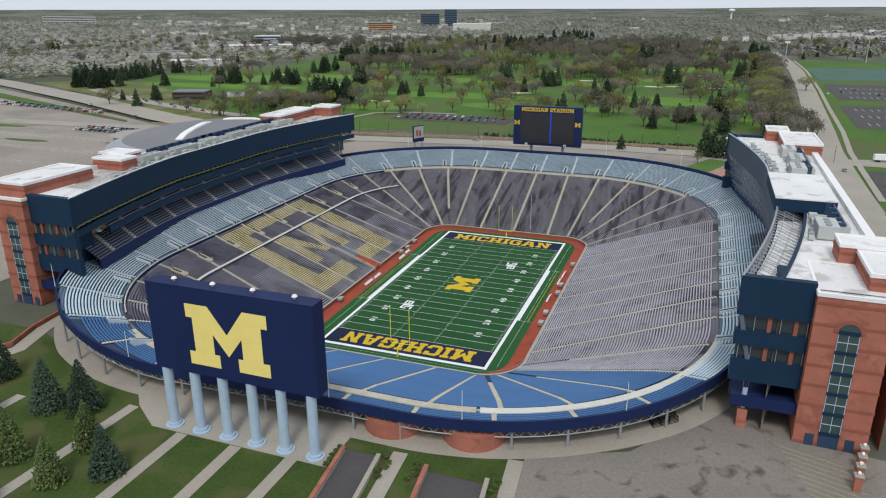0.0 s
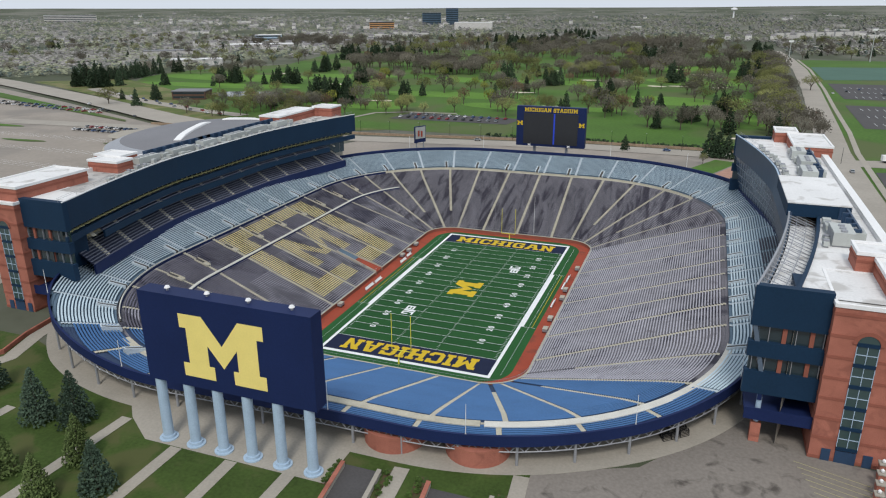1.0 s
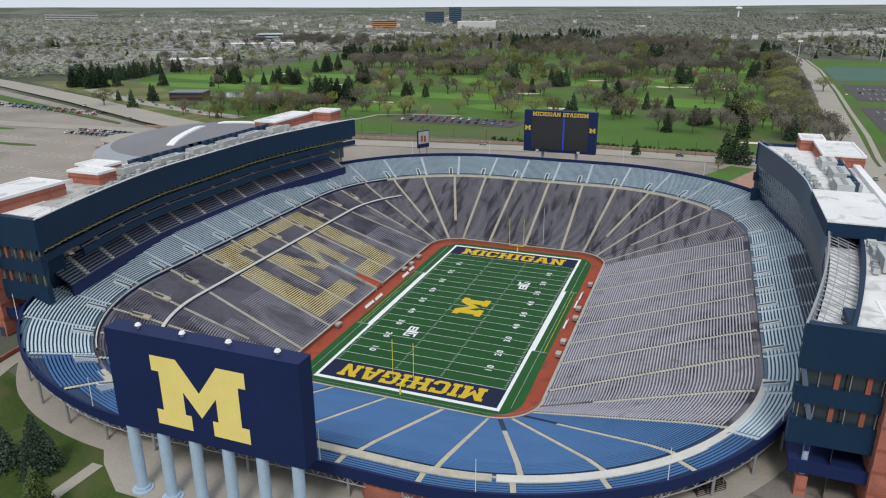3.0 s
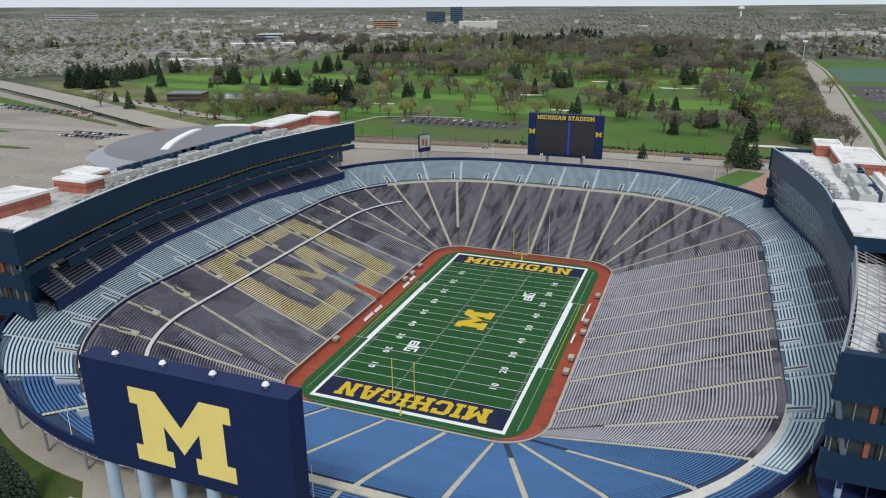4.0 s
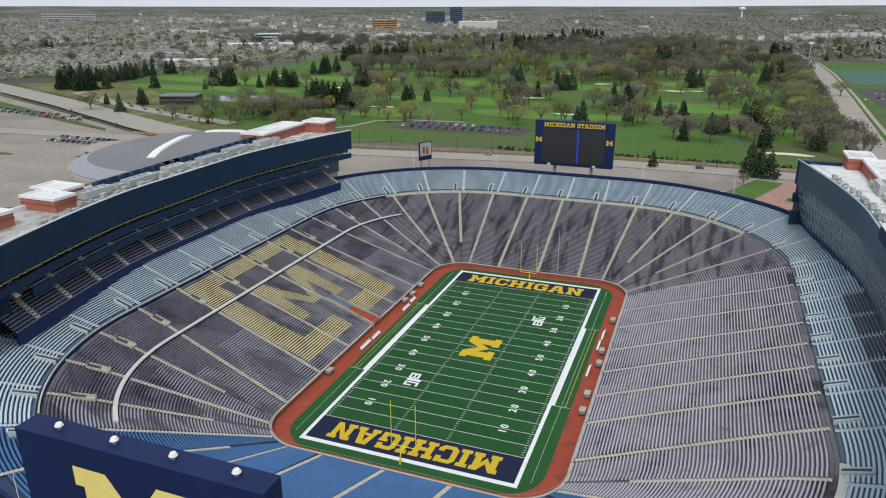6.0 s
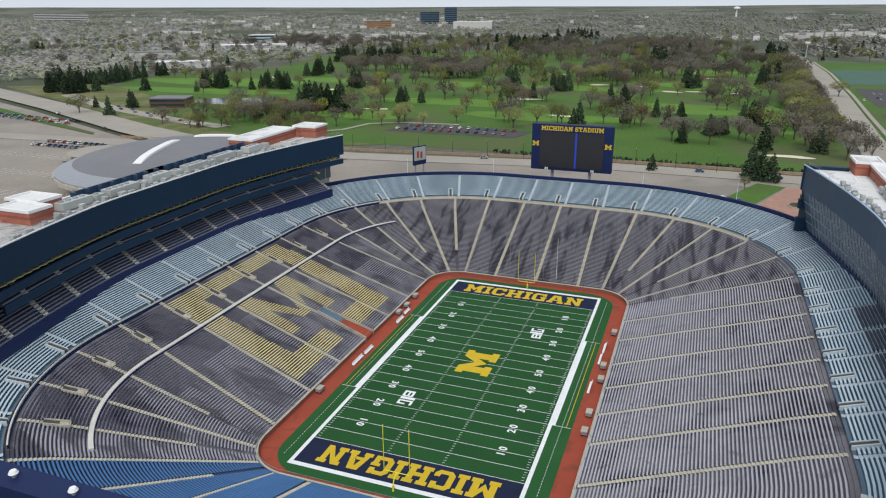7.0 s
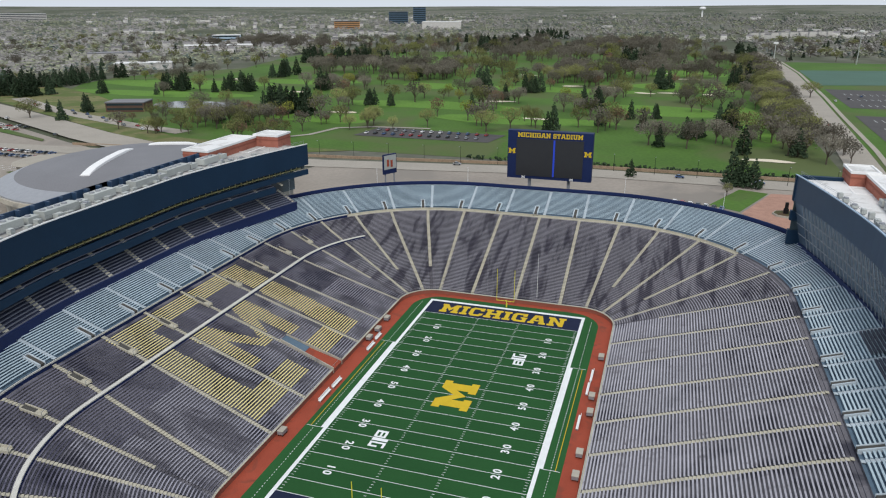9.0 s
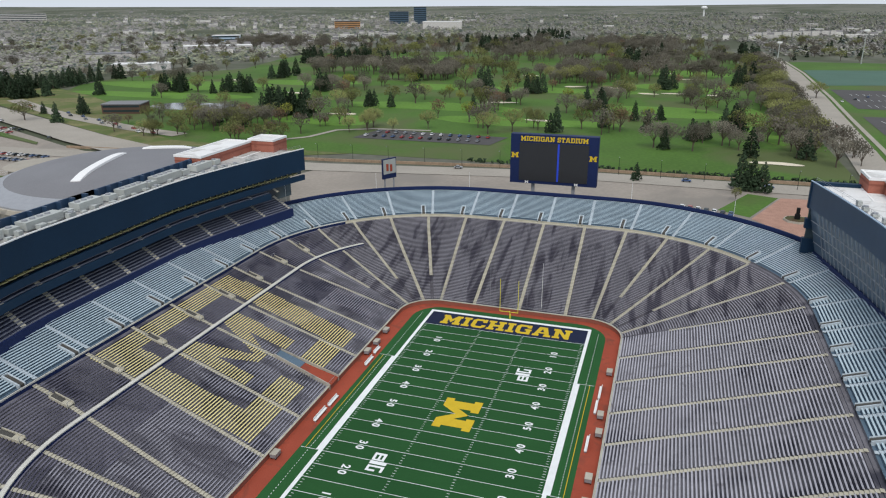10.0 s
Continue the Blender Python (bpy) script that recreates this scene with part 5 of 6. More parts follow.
def broadleaf(seed, leaf, label, dense, wide=.40):
    rnd = random.Random(seed)
    t = thing("deciduous_tree", label, "tree", "deciduous trees")
    g = Geo()
    g.tube((0, 0, 0), (0, 0, .34), .028, .02, n=6)
    tips = []
    for i in range(9):
        a = i * 2.4 + rnd.uniform(-.3, .3)
        r, z = wide * rnd.uniform(.35, .8), rnd.uniform(.55, .9)
        p, q = (0, 0, rnd.uniform(.18, .36)), (r * math.cos(a), r * math.sin(a), z)
        g.tube(p, q, .013, .004, n=4)
        for j in range(4):
            b = rnd.uniform(0, 6.283)
            s = wide * rnd.uniform(.18, .34)
            m = [p[k] + (q[k] - p[k]) * rnd.uniform(.5, 1) for k in range(3)]
            e = (m[0] + s * math.cos(b), m[1] + s * math.sin(b), m[2] + rnd.uniform(.03, .16))
            g.tube(m, e, .006, .002, n=3)
            tips.append(e)
    part("trunk", g, BARK, t)
    g = Geo()
    for i in range(dense):
        if i % 2:
            e = rnd.choice(tips)
            c = [e[k] + rnd.gauss(0, .055) for k in range(3)]
        else:
            a, b, f = rnd.uniform(0, 6.283), rnd.uniform(-.55, 1), rnd.uniform(.5, 1) ** .5
            h = math.sqrt(max(0, 1 - b * b))
            c = [wide * f * h * math.cos(a), wide * f * h * math.sin(a), .64 + .34 * f * b]
        flake(g, c, rnd.uniform(.009, .024), rnd)
    part("crown", g, leaf, t)
    return t


KIT = {
    "c": [conifer(s, "dark green spruce tree with dense needles") for s in (1, 2, 3)],
    "g": [broadleaf(s, TWIG, "bare grey-brown deciduous tree in early spring", 980, w) for s, w in ((11, .50), (12, .44), (13, .56))],
    "b": [broadleaf(s, BUD, "deciduous tree with olive spring buds", 980, w) for s, w in ((21, .44), (22, .52))],
    "l": [broadleaf(31, LIME, "lime yellow-green tree in new leaf", 800, .40)],
    "r": [broadleaf(41, RUST, "rust-brown budding deciduous tree", 760, .45)],
}
USED = {}
COUNT = {"c": 0, "d": 0}
FAR_GEO = Geo()
CACHE = {}
FAR_MATS = [BARK, NEEDLE, TWIG, BUD, LIME, RUST]
tree_rnd = random.Random(7)


def plant(kind, x, y, h):
    """A tree of its own near by; far off it joins the woods."""
    rnd = tree_rnd
    i = rnd.randrange(len(KIT[kind]))
    m = pose(x, y, GROUND, 0, 0, rnd.uniform(0, 360)) @ Matrix.Diagonal((h * rnd.uniform(.85, 1.2), h * rnd.uniform(.85, 1.2), h, 1))
    first = KIT[kind][i]
    family = "c" if kind == "c" else "d"
    if (kind, i) not in USED:
        USED[(kind, i)] = 1
        first.matrix_basis = m
    elif COUNT[family] < 280 and y < 660:
        COUNT[family] += 1
        ob = copy_thing(first, Matrix.Identity(4))
        ob.matrix_basis = m
    else:
        for ch in first.children:
            if ch.data.name not in CACHE:
                me = ch.data
                co = np.empty(len(me.vertices) * 3)
                me.vertices.foreach_get("co", co)
                co = co.reshape(-1, 3)
                polys = [tuple(p.vertices) for p in me.polygons]
                if ch.name.startswith("crown"):
                    # a third of the clumps, each larger
                    q = co.reshape(-1, 4, 3)[::3]
                    c = q.mean(1, keepdims=True)
                    co = (c + (q - c) * 1.6).reshape(-1, 3)
                    polys = polys[:len(co)]
                CACHE[me.name] = (co, polys, FAR_MATS.index(me.materials[0]))
            co, polys, mi = CACHE[ch.data.name]
            mm = np.array(m)
            k = len(FAR_GEO.v)
            FAR_GEO.v.extend((co @ mm[:3, :3].T + mm[:3, 3]).tolist())
            FAR_GEO.f.extend([tuple([k + q for q in p]) for p in polys])
            FAR_GEO.m.extend([mi] * len(polys))


# young spruces on the lawn by the stadium
YOUNG = [conifer(s, label, 1500, .5, m) for s, label, m in ((51, "dense blue-green spruce on the lawn", NEEDLE_BLUE), (52, "dense blue-green spruce on the lawn", NEEDLE_BLUE), (53, "yellow-green young pine on the lawn", NEEDLE_LIGHT))]
for k, (x, y, h, kind) in enumerate(((-50.3, -123.7, 12, 0), (-42.1, -121.9, 12, 1), (-29.3, -142.1, 9.5, 2), (-21.5, -136.9, 10.5, 0), (-31.4, -131.2, 10, 2), (-42.1, -139.2, 11, 2), (-70.7, -117.9, 12, 1), (-49, -146, 11, 1), (-60, -131, 10, 0), (-34.5, -151.5, 8, 2))):
    ob = YOUNG[kind] if k in (0, 1, 2) else copy_thing(YOUNG[kind], Matrix.Identity(4))
    ob.matrix_basis = pose(x, y, GROUND, 0, 0, 77 * k) @ Matrix.Diagonal((h * 1.1, h * 1.05, h, 1))
# groves: x, y, half-widths, count, height
CONIFER_GROVES = ((-474, 407, 3, 3, 2, 16), (-422, 449, 14, 8, 10, 17), (-360, 462, 14, 8, 10, 17), (-379, 445, 2, 2, 1, 15), (-395, 607, 9, 24, 9, 19), (-457, 803, 14, 14, 8, 22), (-395, 832, 48, 14, 26, 22), (-236, 345, 20, 16, 16, 20), (-285, 492, 4, 6, 3, 20), (-189, 405, 12, 5, 5, 12), (-532, 372, 24, 14, 18, 21), (-568, 480, 12, 55, 22, 17), (-130, 524, 6, 6, 3, 22), (-82, 531, 8, 6, 5, 20))
CONIFER_GROVES_EAST = ((-17, 440, 8, 6, 5, 17), (34, 597, 8, 6, 5, 22), (-4, 853, 20, 14, 10, 24), (104, 643, 5, 5, 3, 20), (123, 676, 5, 6, 4, 20), (-30, 326, 3, 4, 2, 16), (57, 321, 9, 6, 5, 14), (82, 361, 9, 7, 6, 17), (27, 393, 10, 6, 4, 14), (143, 993, 14, 30, 10, 24), (-282, 1144, 16, 30, 10, 26), (-251, 1241, 30, 20, 12, 24), (-257, 1587, 60, 30, 16, 26), (78, 203, 3, 6, 3, 15))
BARE_GROVES = ((-140, 498, 14, 10, 4, 15), (-87, 454, 10, 8, 2, 15), (50, 495, 9, 8, 3, 17), (69, 539, 10, 10, 3, 17), (-8, 460, 10, 10, 3, 15), (-28, 405, 8, 8, 2, 14), (44, 289, 12, 6, 4, 14), (85, 302, 10, 8, 4, 13), (-329, 676, 60, 40, 34, 18), (-238, 631, 40, 30, 26, 17), (-276, 505, 30, 24, 12, 15), (-700, 1150, 130, 120, 70, 20), (-235, 704, 50, 40, 24, 18))
BARE_GROVES_EAST = ((-42, 689, 60, 40, 26, 18), (-69, 619, 40, 30, 12, 16), (0, 760, 90, 60, 34, 18), (118, 320, 10, 60, 14, 14), (126, 450, 12, 70, 22, 15), (134, 600, 12, 80, 26, 16), (140, 800, 14, 110, 34, 18), (60, 900, 60, 80, 26, 19), (-120, 980, 90, 70, 30, 20), (-100, 1200, 150, 90, 60, 21), (-250, 280, 26, 16, 12, 13), (-530, 560, 60, 40, 10, 14))
BUD_GROVES = ((-69, 619, 20, 14, 5, 17), (-42, 689, 30, 20, 9, 17), (11, 522, 8, 8, 2, 15), (-45, 333, 5, 5, 2, 16), (-147, 291, 14, 6, 3, 12), (-129, 308, 30, 8, 4, 12), (-250, 296, 20, 14, 6, 13), (122, 409, 12, 50, 9, 15), (132, 560, 12, 60, 9, 16), (165, 568, 5, 5, 1, 13), (-271, 242, 16, 8, 5, 10), (-180, 720, 40, 40, 10, 18))
for kind, groves in (("c", CONIFER_GROVES), ("c", CONIFER_GROVES_EAST), ("g", BARE_GROVES), ("g", BARE_GROVES_EAST), ("b", BUD_GROVES)):
    for x, y, rx, ry, n, h in groves:
        for _ in range(n):
            plant(tree_rnd.choice("ggbb") if x > 100 and kind == "g" else kind, x + tree_rnd.uniform(-rx, rx), y + tree_rnd.uniform(-ry, ry), h * tree_rnd.uniform(.75, 1.2))
for kind, x, y, h in (("r", -89, 411, 16), ("r", 11, 339, 16), ("r", 2, 700, 17), ("l", 20, 860, 18), ("l", 135, 520, 15), ("l", 120, 690, 16), ("l", -60, 720, 15), ("b", 72, 178, 6), ("c", 29, 203, 9), ("c", 84, 196, 14), ("r", -205, 262, 9), ("c", -398, 303, 15), ("c", -404, 310, 13), ("c", -392, 300, 14)):
    plant(kind, x, y, h)
# loose trees over the golf course, parking edges and suburbs
for _ in range(260):
    x, y = tree_rnd.uniform(-560, 120), tree_rnd.uniform(250, 1350)
    if x > -430 - (y - 250) * .35 and noise.noise(Vector((x / 70, y / 70, 2.0))) > -.1:
        plant(tree_rnd.choice("gggbbbcrl" if y > 500 else "ggbbc"), x, y, tree_rnd.uniform(9, 18))
for _ in range(260):
    plant(tree_rnd.choice("gggbbc"), tree_rnd.uniform(-1300, -560), tree_rnd.uniform(430, 1400), tree_rnd.uniform(9, 18))
for _ in range(240):
    plant(tree_rnd.choice("gggbbc"), tree_rnd.uniform(190, 860), tree_rnd.uniform(960, 1600), tree_rnd.uniform(9, 18))
for _ in range(90):
    plant(tree_rnd.choice("gggbb"), tree_rnd.uniform(108, 142), tree_rnd.uniform(260, 1000), tree_rnd.uniform(9, 17))
for _ in range(240):
    plant(tree_rnd.choice("gggbbc"), tree_rnd.uniform(-520, 120), tree_rnd.uniform(820, 1500), tree_rnd.uniform(13, 22))
for _ in range(210):
    x, y = tree_rnd.uniform(-260, 112), tree_rnd.uniform(285, 760)
    if noise.noise(Vector((x / 45, y / 45, 5.0))) > .02:
        plant(tree_rnd.choice("gggbbbcrl"), x, y, tree_rnd.uniform(10, 19))
for _ in range(60):
    plant(tree_rnd.choice("gbbbr"), tree_rnd.uniform(-330, -180), tree_rnd.uniform(232, 330), tree_rnd.uniform(6, 14))
thing("mixed_woods", "mixed bare, budding and conifer trees beyond the golf course", "woods", kind="stuff", geo=FAR_GEO, mats=FAR_MATS)

# far woods to the horizon
rnd = random.Random(3)


def far_woods(name, label, n, material, r0, r1, patch, clumps=9, slim=1.0):
    """Distant trees, each a loose heap of small clumps."""
    spots = []
    while len(spots) < n:
        r = math.exp(rnd.uniform(math.log(r0), math.log(r1))) if len(spots) % 4 else rnd.uniform(2500, 4740)
        a = radians(rnd.uniform(48, 158))
        x, y = r * math.cos(a), r * math.sin(a)
        if noise.noise(Vector((x / 260, y / 260, patch))) < -.22:
            continue
        if y < 1500 and -560 < x < 190 or x > 100 and y < 1120:
            continue
        zz = GROUND + (0 if r < 1100 else (r - 1100) ** 1.75 / 36000) - 2
        spots.append((x, y, min(zz, GROUND + 66), rnd.uniform(4.2, 7.8) * (.85 + r / 9000)))
    rng = np.random.default_rng(int(patch * 7 + 5))
    p = np.array(spots)[:, None, :]
    off = rng.normal(0, .42, (n, clumps, 3)) * np.array((1, 1, .75)) * np.array((slim, slim, 1.0))
    off[..., 2] += .95
    c = p[..., :3] + off * p[..., 3:]
    size = p[..., 3:] * rng.uniform(.2, .42, (n, clumps, 1))
    tet = np.array(((1, 1, .4), (1, -1, -.3), (-1, 1, -.3), (-1, -1, .4))) * .8
    v = c[:, :, None, :] + size[:, :, None, :] * (tet + rng.uniform(-.45, .45, (n, clumps, 4, 3)) * np.array((1, 1, .6)))
    g = Geo()
    g.v = v.reshape(-1, 3).tolist()
    base = np.arange(n * clumps)[:, None, None] * 4
    g.f = (base + np.array(((0, 1, 2), (0, 3, 1), (0, 2, 3), (1, 3, 2)))).reshape(-1, 3).tolist()
    g.m = [0] * len(g.f)
    return thing(name, label, "woods", kind="stuff", geo=g, mats=material)


# distance haze put into the leaf colours: paler, greyer than the near trees
FAR_BARE_HAZED = leaf_mat("far_bare_woods", (0.26, 0.25, 0.235), 0)
FAR_OLIVE_HAZED = leaf_mat("far_budding_hazed", (0.235, 0.25, 0.17), 0)
FAR_DARK_HAZED = leaf_mat("far_conifer_hazed", (0.10, 0.125, 0.11), 0)
far_woods("far_bare_woods", "grey-brown woods reaching to the horizon, haze in their colour", 12000, FAR_BARE_HAZED, 800, 4700, 0.0)
far_woods("far_olive_woods", "olive green budding woods in the distance", 7500, FAR_OLIVE_HAZED, 800, 4600, 3.0)
far_woods("far_conifers", "dark conifer clumps in the distance", 3600, FAR_DARK_HAZED, 800, 4700, 6.0, 8, .6)
far_woods("horizon_woods", "dense dark woods along the horizon", 6000, FAR_DARK_HAZED, 3300, 4740, 11.0, 6)

# distant town: small gabled and flat-roofed buildings among the woods
WALL_PALE = leaf_mat("pale_siding", (0.50, 0.485, 0.46), 0)
ROOF_TOWN = leaf_mat("shingle_roofs", (0.17, 0.165, 0.165), 0)
g = Geo()
for _ in range(700):
    r = math.exp(rnd.uniform(math.log(1150), math.log(4200)))
    a = radians(rnd.choice((rnd.uniform(48, 158), rnd.uniform(52, 84), rnd.uniform(105, 135))))
    x, y = r * math.cos(a), r * math.sin(a)
    if y < 1550 and -620 < x < 190 or x > 100 and y < 1500 or noise.noise(Vector((x / 420, y / 420, 9.0))) < -.05:
        continue
    zz = GROUND + (0 if r < 1100 else (r - 1100) ** 1.75 / 36000) - 2
    big = rnd.random() < .36 and r > 1400
    w, l, h = (rnd.uniform(20, 55), rnd.uniform(14, 30), rnd.uniform(4, 7)) if big else (rnd.uniform(9, 16), rnd.uniform(8, 11), rnd.uniform(6, 10))
    h += 1 + r / 900
    c, s = math.cos(a + rnd.uniform(-.5, .5)), math.sin(a)
    s = math.sqrt(max(0, 1 - c * c))
    k = len(g.v)
    for dz in (0, h):
        for dx, dy in ((-w, -l), (w, -l), (w, l), (-w, l)):
            g.v.append((x + (dx * s + dy * c) / 2, y + (-dx * c + dy * s) / 2, zz + dz))
    for q in ((0, 1, 5, 4), (1, 2, 6, 5), (2, 3, 7, 6), (3, 0, 4, 7)):
        g.f.append(tuple(k + i for i in q))
        g.m.append(0)
    if big:
        g.f.append((k + 4, k + 5, k + 6, k + 7))
        g.m.append(0)
    else:
        up = h + 4
        for dx in (-w, w):
            g.v.append((x + dx * s / 2, y - dx * c / 2, zz + up))
        for q in ((4, 5, 9, 8), (6, 7, 8, 9)):
            g.f.append(tuple(k + i for i in q))
            g.m.append(1)
        for q in ((4, 8, 7), (5, 6, 9)):
            g.f.append(tuple(k + i for i in q))
            g.m.append(0)
thing("distant_town", "scattered pale houses and flat-roofed buildings among far trees", "buildings", kind="stuff", geo=g, mats=[WALL_PALE, ROOF_TOWN])


def block(name, label, x, y, w, l, h, wall, roof, base=0.0, rz=0.0, floors=0):
    """A distant building with its own roof and window bands."""
    t = thing(name, label, "building", at=pose(x, y, GROUND + base, 0, 0, rz))
    g = Geo()
    g.box(-w / 2, w / 2, -l / 2, l / 2, -3, h)
    part("wall", g, wall, t)
    g = Geo()
    g.box(-w / 2 - .4, w / 2 + .4, -l / 2 - .4, l / 2 + .4, h, h + .8)
    part("roof", g, roof, t)
    for k in range(floors):
        z = h * (k + .45) / floors
        g = Geo()
        g.box(-w / 2 + 1, w / 2 - 1, -l / 2 - .15, -l / 2 + .1, z, z + h / floors * .45)
        part("window_band", g, GLASS, t)


OFFICE = mat("blue_office_glass", (0.05, 0.085, 0.13), 0.3, 0.2, 0.05, 0.5)
TAN = mat("tan_cladding", (0.45, 0.24, 0.10), 0.8, 0.1, 0.05, 0.5)
block("office_tower", "dark blue glass office tower in the distance", -940, 2400, 70, 40, 44, OFFICE, ROOF_GREY, 9, 20, 7)
block("office_tower", "dark glass office tower in the distance", -862, 2410, 46, 40, 60, OFFICE, ROOF_GREY, 9, 20, 9)
block("white_hall", "white low-domed hall in the distance", -660, 2050, 120, 60, 22, WALL_PALE, ROOF_WHITE, 5, 15)
block("tan_building", "tan apartment building in the distance", -955, 1985, 80, 30, 24, TAN, ROOF_GREY, 5, 25, 4)
block("long_white_building", "long pale institutional building in the distance", -2380, 2070, 190, 40, 26, WALL_PALE, ROOF_WHITE, 20, 48, 4)
block("teal_building", "pale teal flat-roofed building in the distance", -930, 1290, 60, 40, 13, COLUMN, ROOF_WHITE, 1, 30, 2)
block("warehouse", "long pale flat-roofed warehouse", -760, 1010, 120, 40, 9, WALL_PALE, ROOF_WHITE, 0, 35)
block("warehouse", "pale flat-roofed warehouse among trees", -800, 800, 90, 36, 8, WALL_PALE, ROOF_GREY, 0, 40)
block("warehouse", "pale flat-roofed warehouse with white roof", -620, 640, 70, 30, 8, WALL_PALE, ROOF_WHITE, 0, 35)
CLUB = mat("dark_brown_brick", (0.10, 0.06, 0.045), 0.85, 0.2, 0.2, 3)
block("golf_clubhouse", "dark flat-roofed brick golf clubhouse", -370, 320, 30, 20, 7, CLUB, ROOF_GREY, 0, 20, 2)
for k in range(9):
    block("town_house", "white gabled terraced house beyond the trees", 215 + k * 24, 1700 + k * 22, 18, 12, 13, WALL_PALE, ROOF_TOWN, 2, 10)
wt = thing("water_tower", "white water tower on the horizon", "water tower", at=pose(140, 3250, 40))
g = Geo()
g.tube((0, 0, -20), (0, 0, 26), 4, 3, n=10)
part("stem", g, PAD_WHITE, wt)
g = Geo()
for a, b, r0, r1 in ((24, 29, 4, 13), (29, 34, 13, 13), (34, 38, 13, 5)):
    g.tube((0, 0, a), (0, 0, b), r0, r1, n=16)
part("tank", g, PAD_WHITE, wt)

# ---------------------------------------------------------------- land use beyond the stadium
SAND = mat("bunker_sand", (0.62, 0.56, 0.44), 0.95, 0.1, 0.2, 2)
WATER = glass_mat("pond_water", (0.12, 0.12, 0.11), 0.12)
FAIRWAY = mat("fairway", (0.10, 0.20, 0.032), 0.95, 0.2, 0.02, 0.4)
TEAL_TURF = mat("practice_turf", (0.07, 0.13, 0.10), 0.95, 0.1, 0.03, 0.4)


def blob(name, label, category, x, y, rx, ry, z, material, seed, wob=.25, n=22):
    r = random.Random(seed)
    ph = [r.uniform(0, 6.283) for _ in range(3)]
    pts = []
    for i in range(n):
        t = 6.283 * i / n
        k = 1 + wob * (math.sin(2 * t + ph[0]) * .6 + math.sin(3 * t + ph[1]) * .4)
        pts.append((x + rx * k * math.cos(t), y + ry * k * math.sin(t)))
    return flat(name, label, category, pts, z, material)


for i, (x, y, rx, ry) in enumerate(((-450, 500, 110, 34), (-420, 420, 90, 22), (-330, 560, 60, 26), (-150, 420, 70, 26), (-60, 360, 60, 22), (30, 440, 60, 26), (60, 620, 60, 40), (-60, 560, 70, 24), (-180, 560, 40, 30), (-320, 900, 70, 80), (-250, 1420, 60, 110), (40, 780, 60, 50), (100, 400, 16, 80), (-200, 330, 36, 26))):
    blob("fairway", "lighter mown golf fairway", "fairway", x, y, rx, ry, .2, FAIRWAY, i)
for i, (x, y) in enumerate(((20, 555), (45, 562), (-98, 458), (34, 766), (-54, 596), (-561, 667), (-599, 576), (-200, 359), (-9, 594), (-48, 370), (98, 262), (62, 700), (80, 560), (-430, 560), (-300, 470), (-120, 700))):
    blob("sand_bunker", "pale sand bunker on the golf course", "bunker", x, y, 9 + i % 3 * 2, 4.5, .35, SAND, 50 + i, .35)
blob("pond", "grey still pond on the golf course", "pond", -334, 364, 42, 22, .3, WATER, 91)
flat("clubhouse_lot", "asphalt car park by the golf course", "parking lot", [(-150, 268), (-60, 268), (-55, 296), (-145, 302)], .28, ASPHALT_DARK)
flat("practice_field", "grey-green artificial practice field", "sports field", [(189, 676), (330, 716), (352, 890), (195, 858)], .3, TEAL_TURF)
for ya, yb in ((500, 640), (330, 455)):
    flat("east_parking_lot", "dark asphalt parking lot beside the boulevard", "parking lot", [(184 if ya > 400 else 172, ya), (420, ya), (430, yb), (188 if ya > 400 else 178, yb)], .3, ASPHALT_DARK)
flat("east_lawn", "green lawn strips beside the boulevard", "lawn", [(143, -60), (520, -60), (560, 1000), (186, 1000), (182, 740), (164, 440), (148, 234)], .15, GRASS)
ribbon("sidewalk", "pale concrete sidewalk beside the boulevard", "path", [(148, 120), (153, 234), (160, 310), (168, 440), (177, 570), (184, 700), (190, 813), (192, 1000)], 3, .42, PAVE)
PAVER = mat("brick_pavers", (0.34, 0.20, 0.15), 0.9, 0.2, 0.3, 3)
flat("brick_plaza", "red brick entrance plaza at the corner", "plaza", [(76, 150), (92, 126), (124, 136), (124, 190), (91, 187)], .2, PAVER)
flat("corner_lawn", "green lawn at the stadium corner", "lawn", [(64, 160), (75.5, 152), (90, 187), (78, 191)], .18, GRASS)
flat("verge", "green verge with trees along the highway", "verge", [(-640, 318), (-460, 248), (-330, 196), (-325, 190), (-460, 236), (-640, 300)], .5, GRASS)
flat("rim_paving", "pale paving outside the far rim of the stadium", "paving", [(-150, 120), (-90, 110), (-60, 140), (0, 150), (60, 140), (110, 100), (150, 100), (150, 196), (0, 198), (-130, 178)], .1, LOT)


DRY = mat("dry_grass", (0.15, 0.145, 0.065), 0.95, 0.3, 0.04, 0.6, dark=(0.09, 0.12, 0.035), dark_scale=0.05, dark_at=0.5)
flat("clubhouse_grounds", "dry yellowish lawn round the golf clubhouse", "lawn", [(-640, 385), (-452, 298), (-318, 234), (-240, 200), (-160, 206), (-130, 221), (-255, 228), (-330, 268), (-400, 345), (-470, 392), (-560, 440)], .22, DRY)
ribbon("clubhouse_drive", "grey asphalt drive past the golf clubhouse", "road", [(-520, 352), (-440, 308), (-380, 282), (-310, 256), (-262, 244)], 13, .4, ROAD)
ribbon("golf_path", "narrow grey cart path on the golf course", "path", [(-200, 236), (-178, 262), (-172, 290), (-150, 302), (-110, 306)], 4, .38, ROAD)
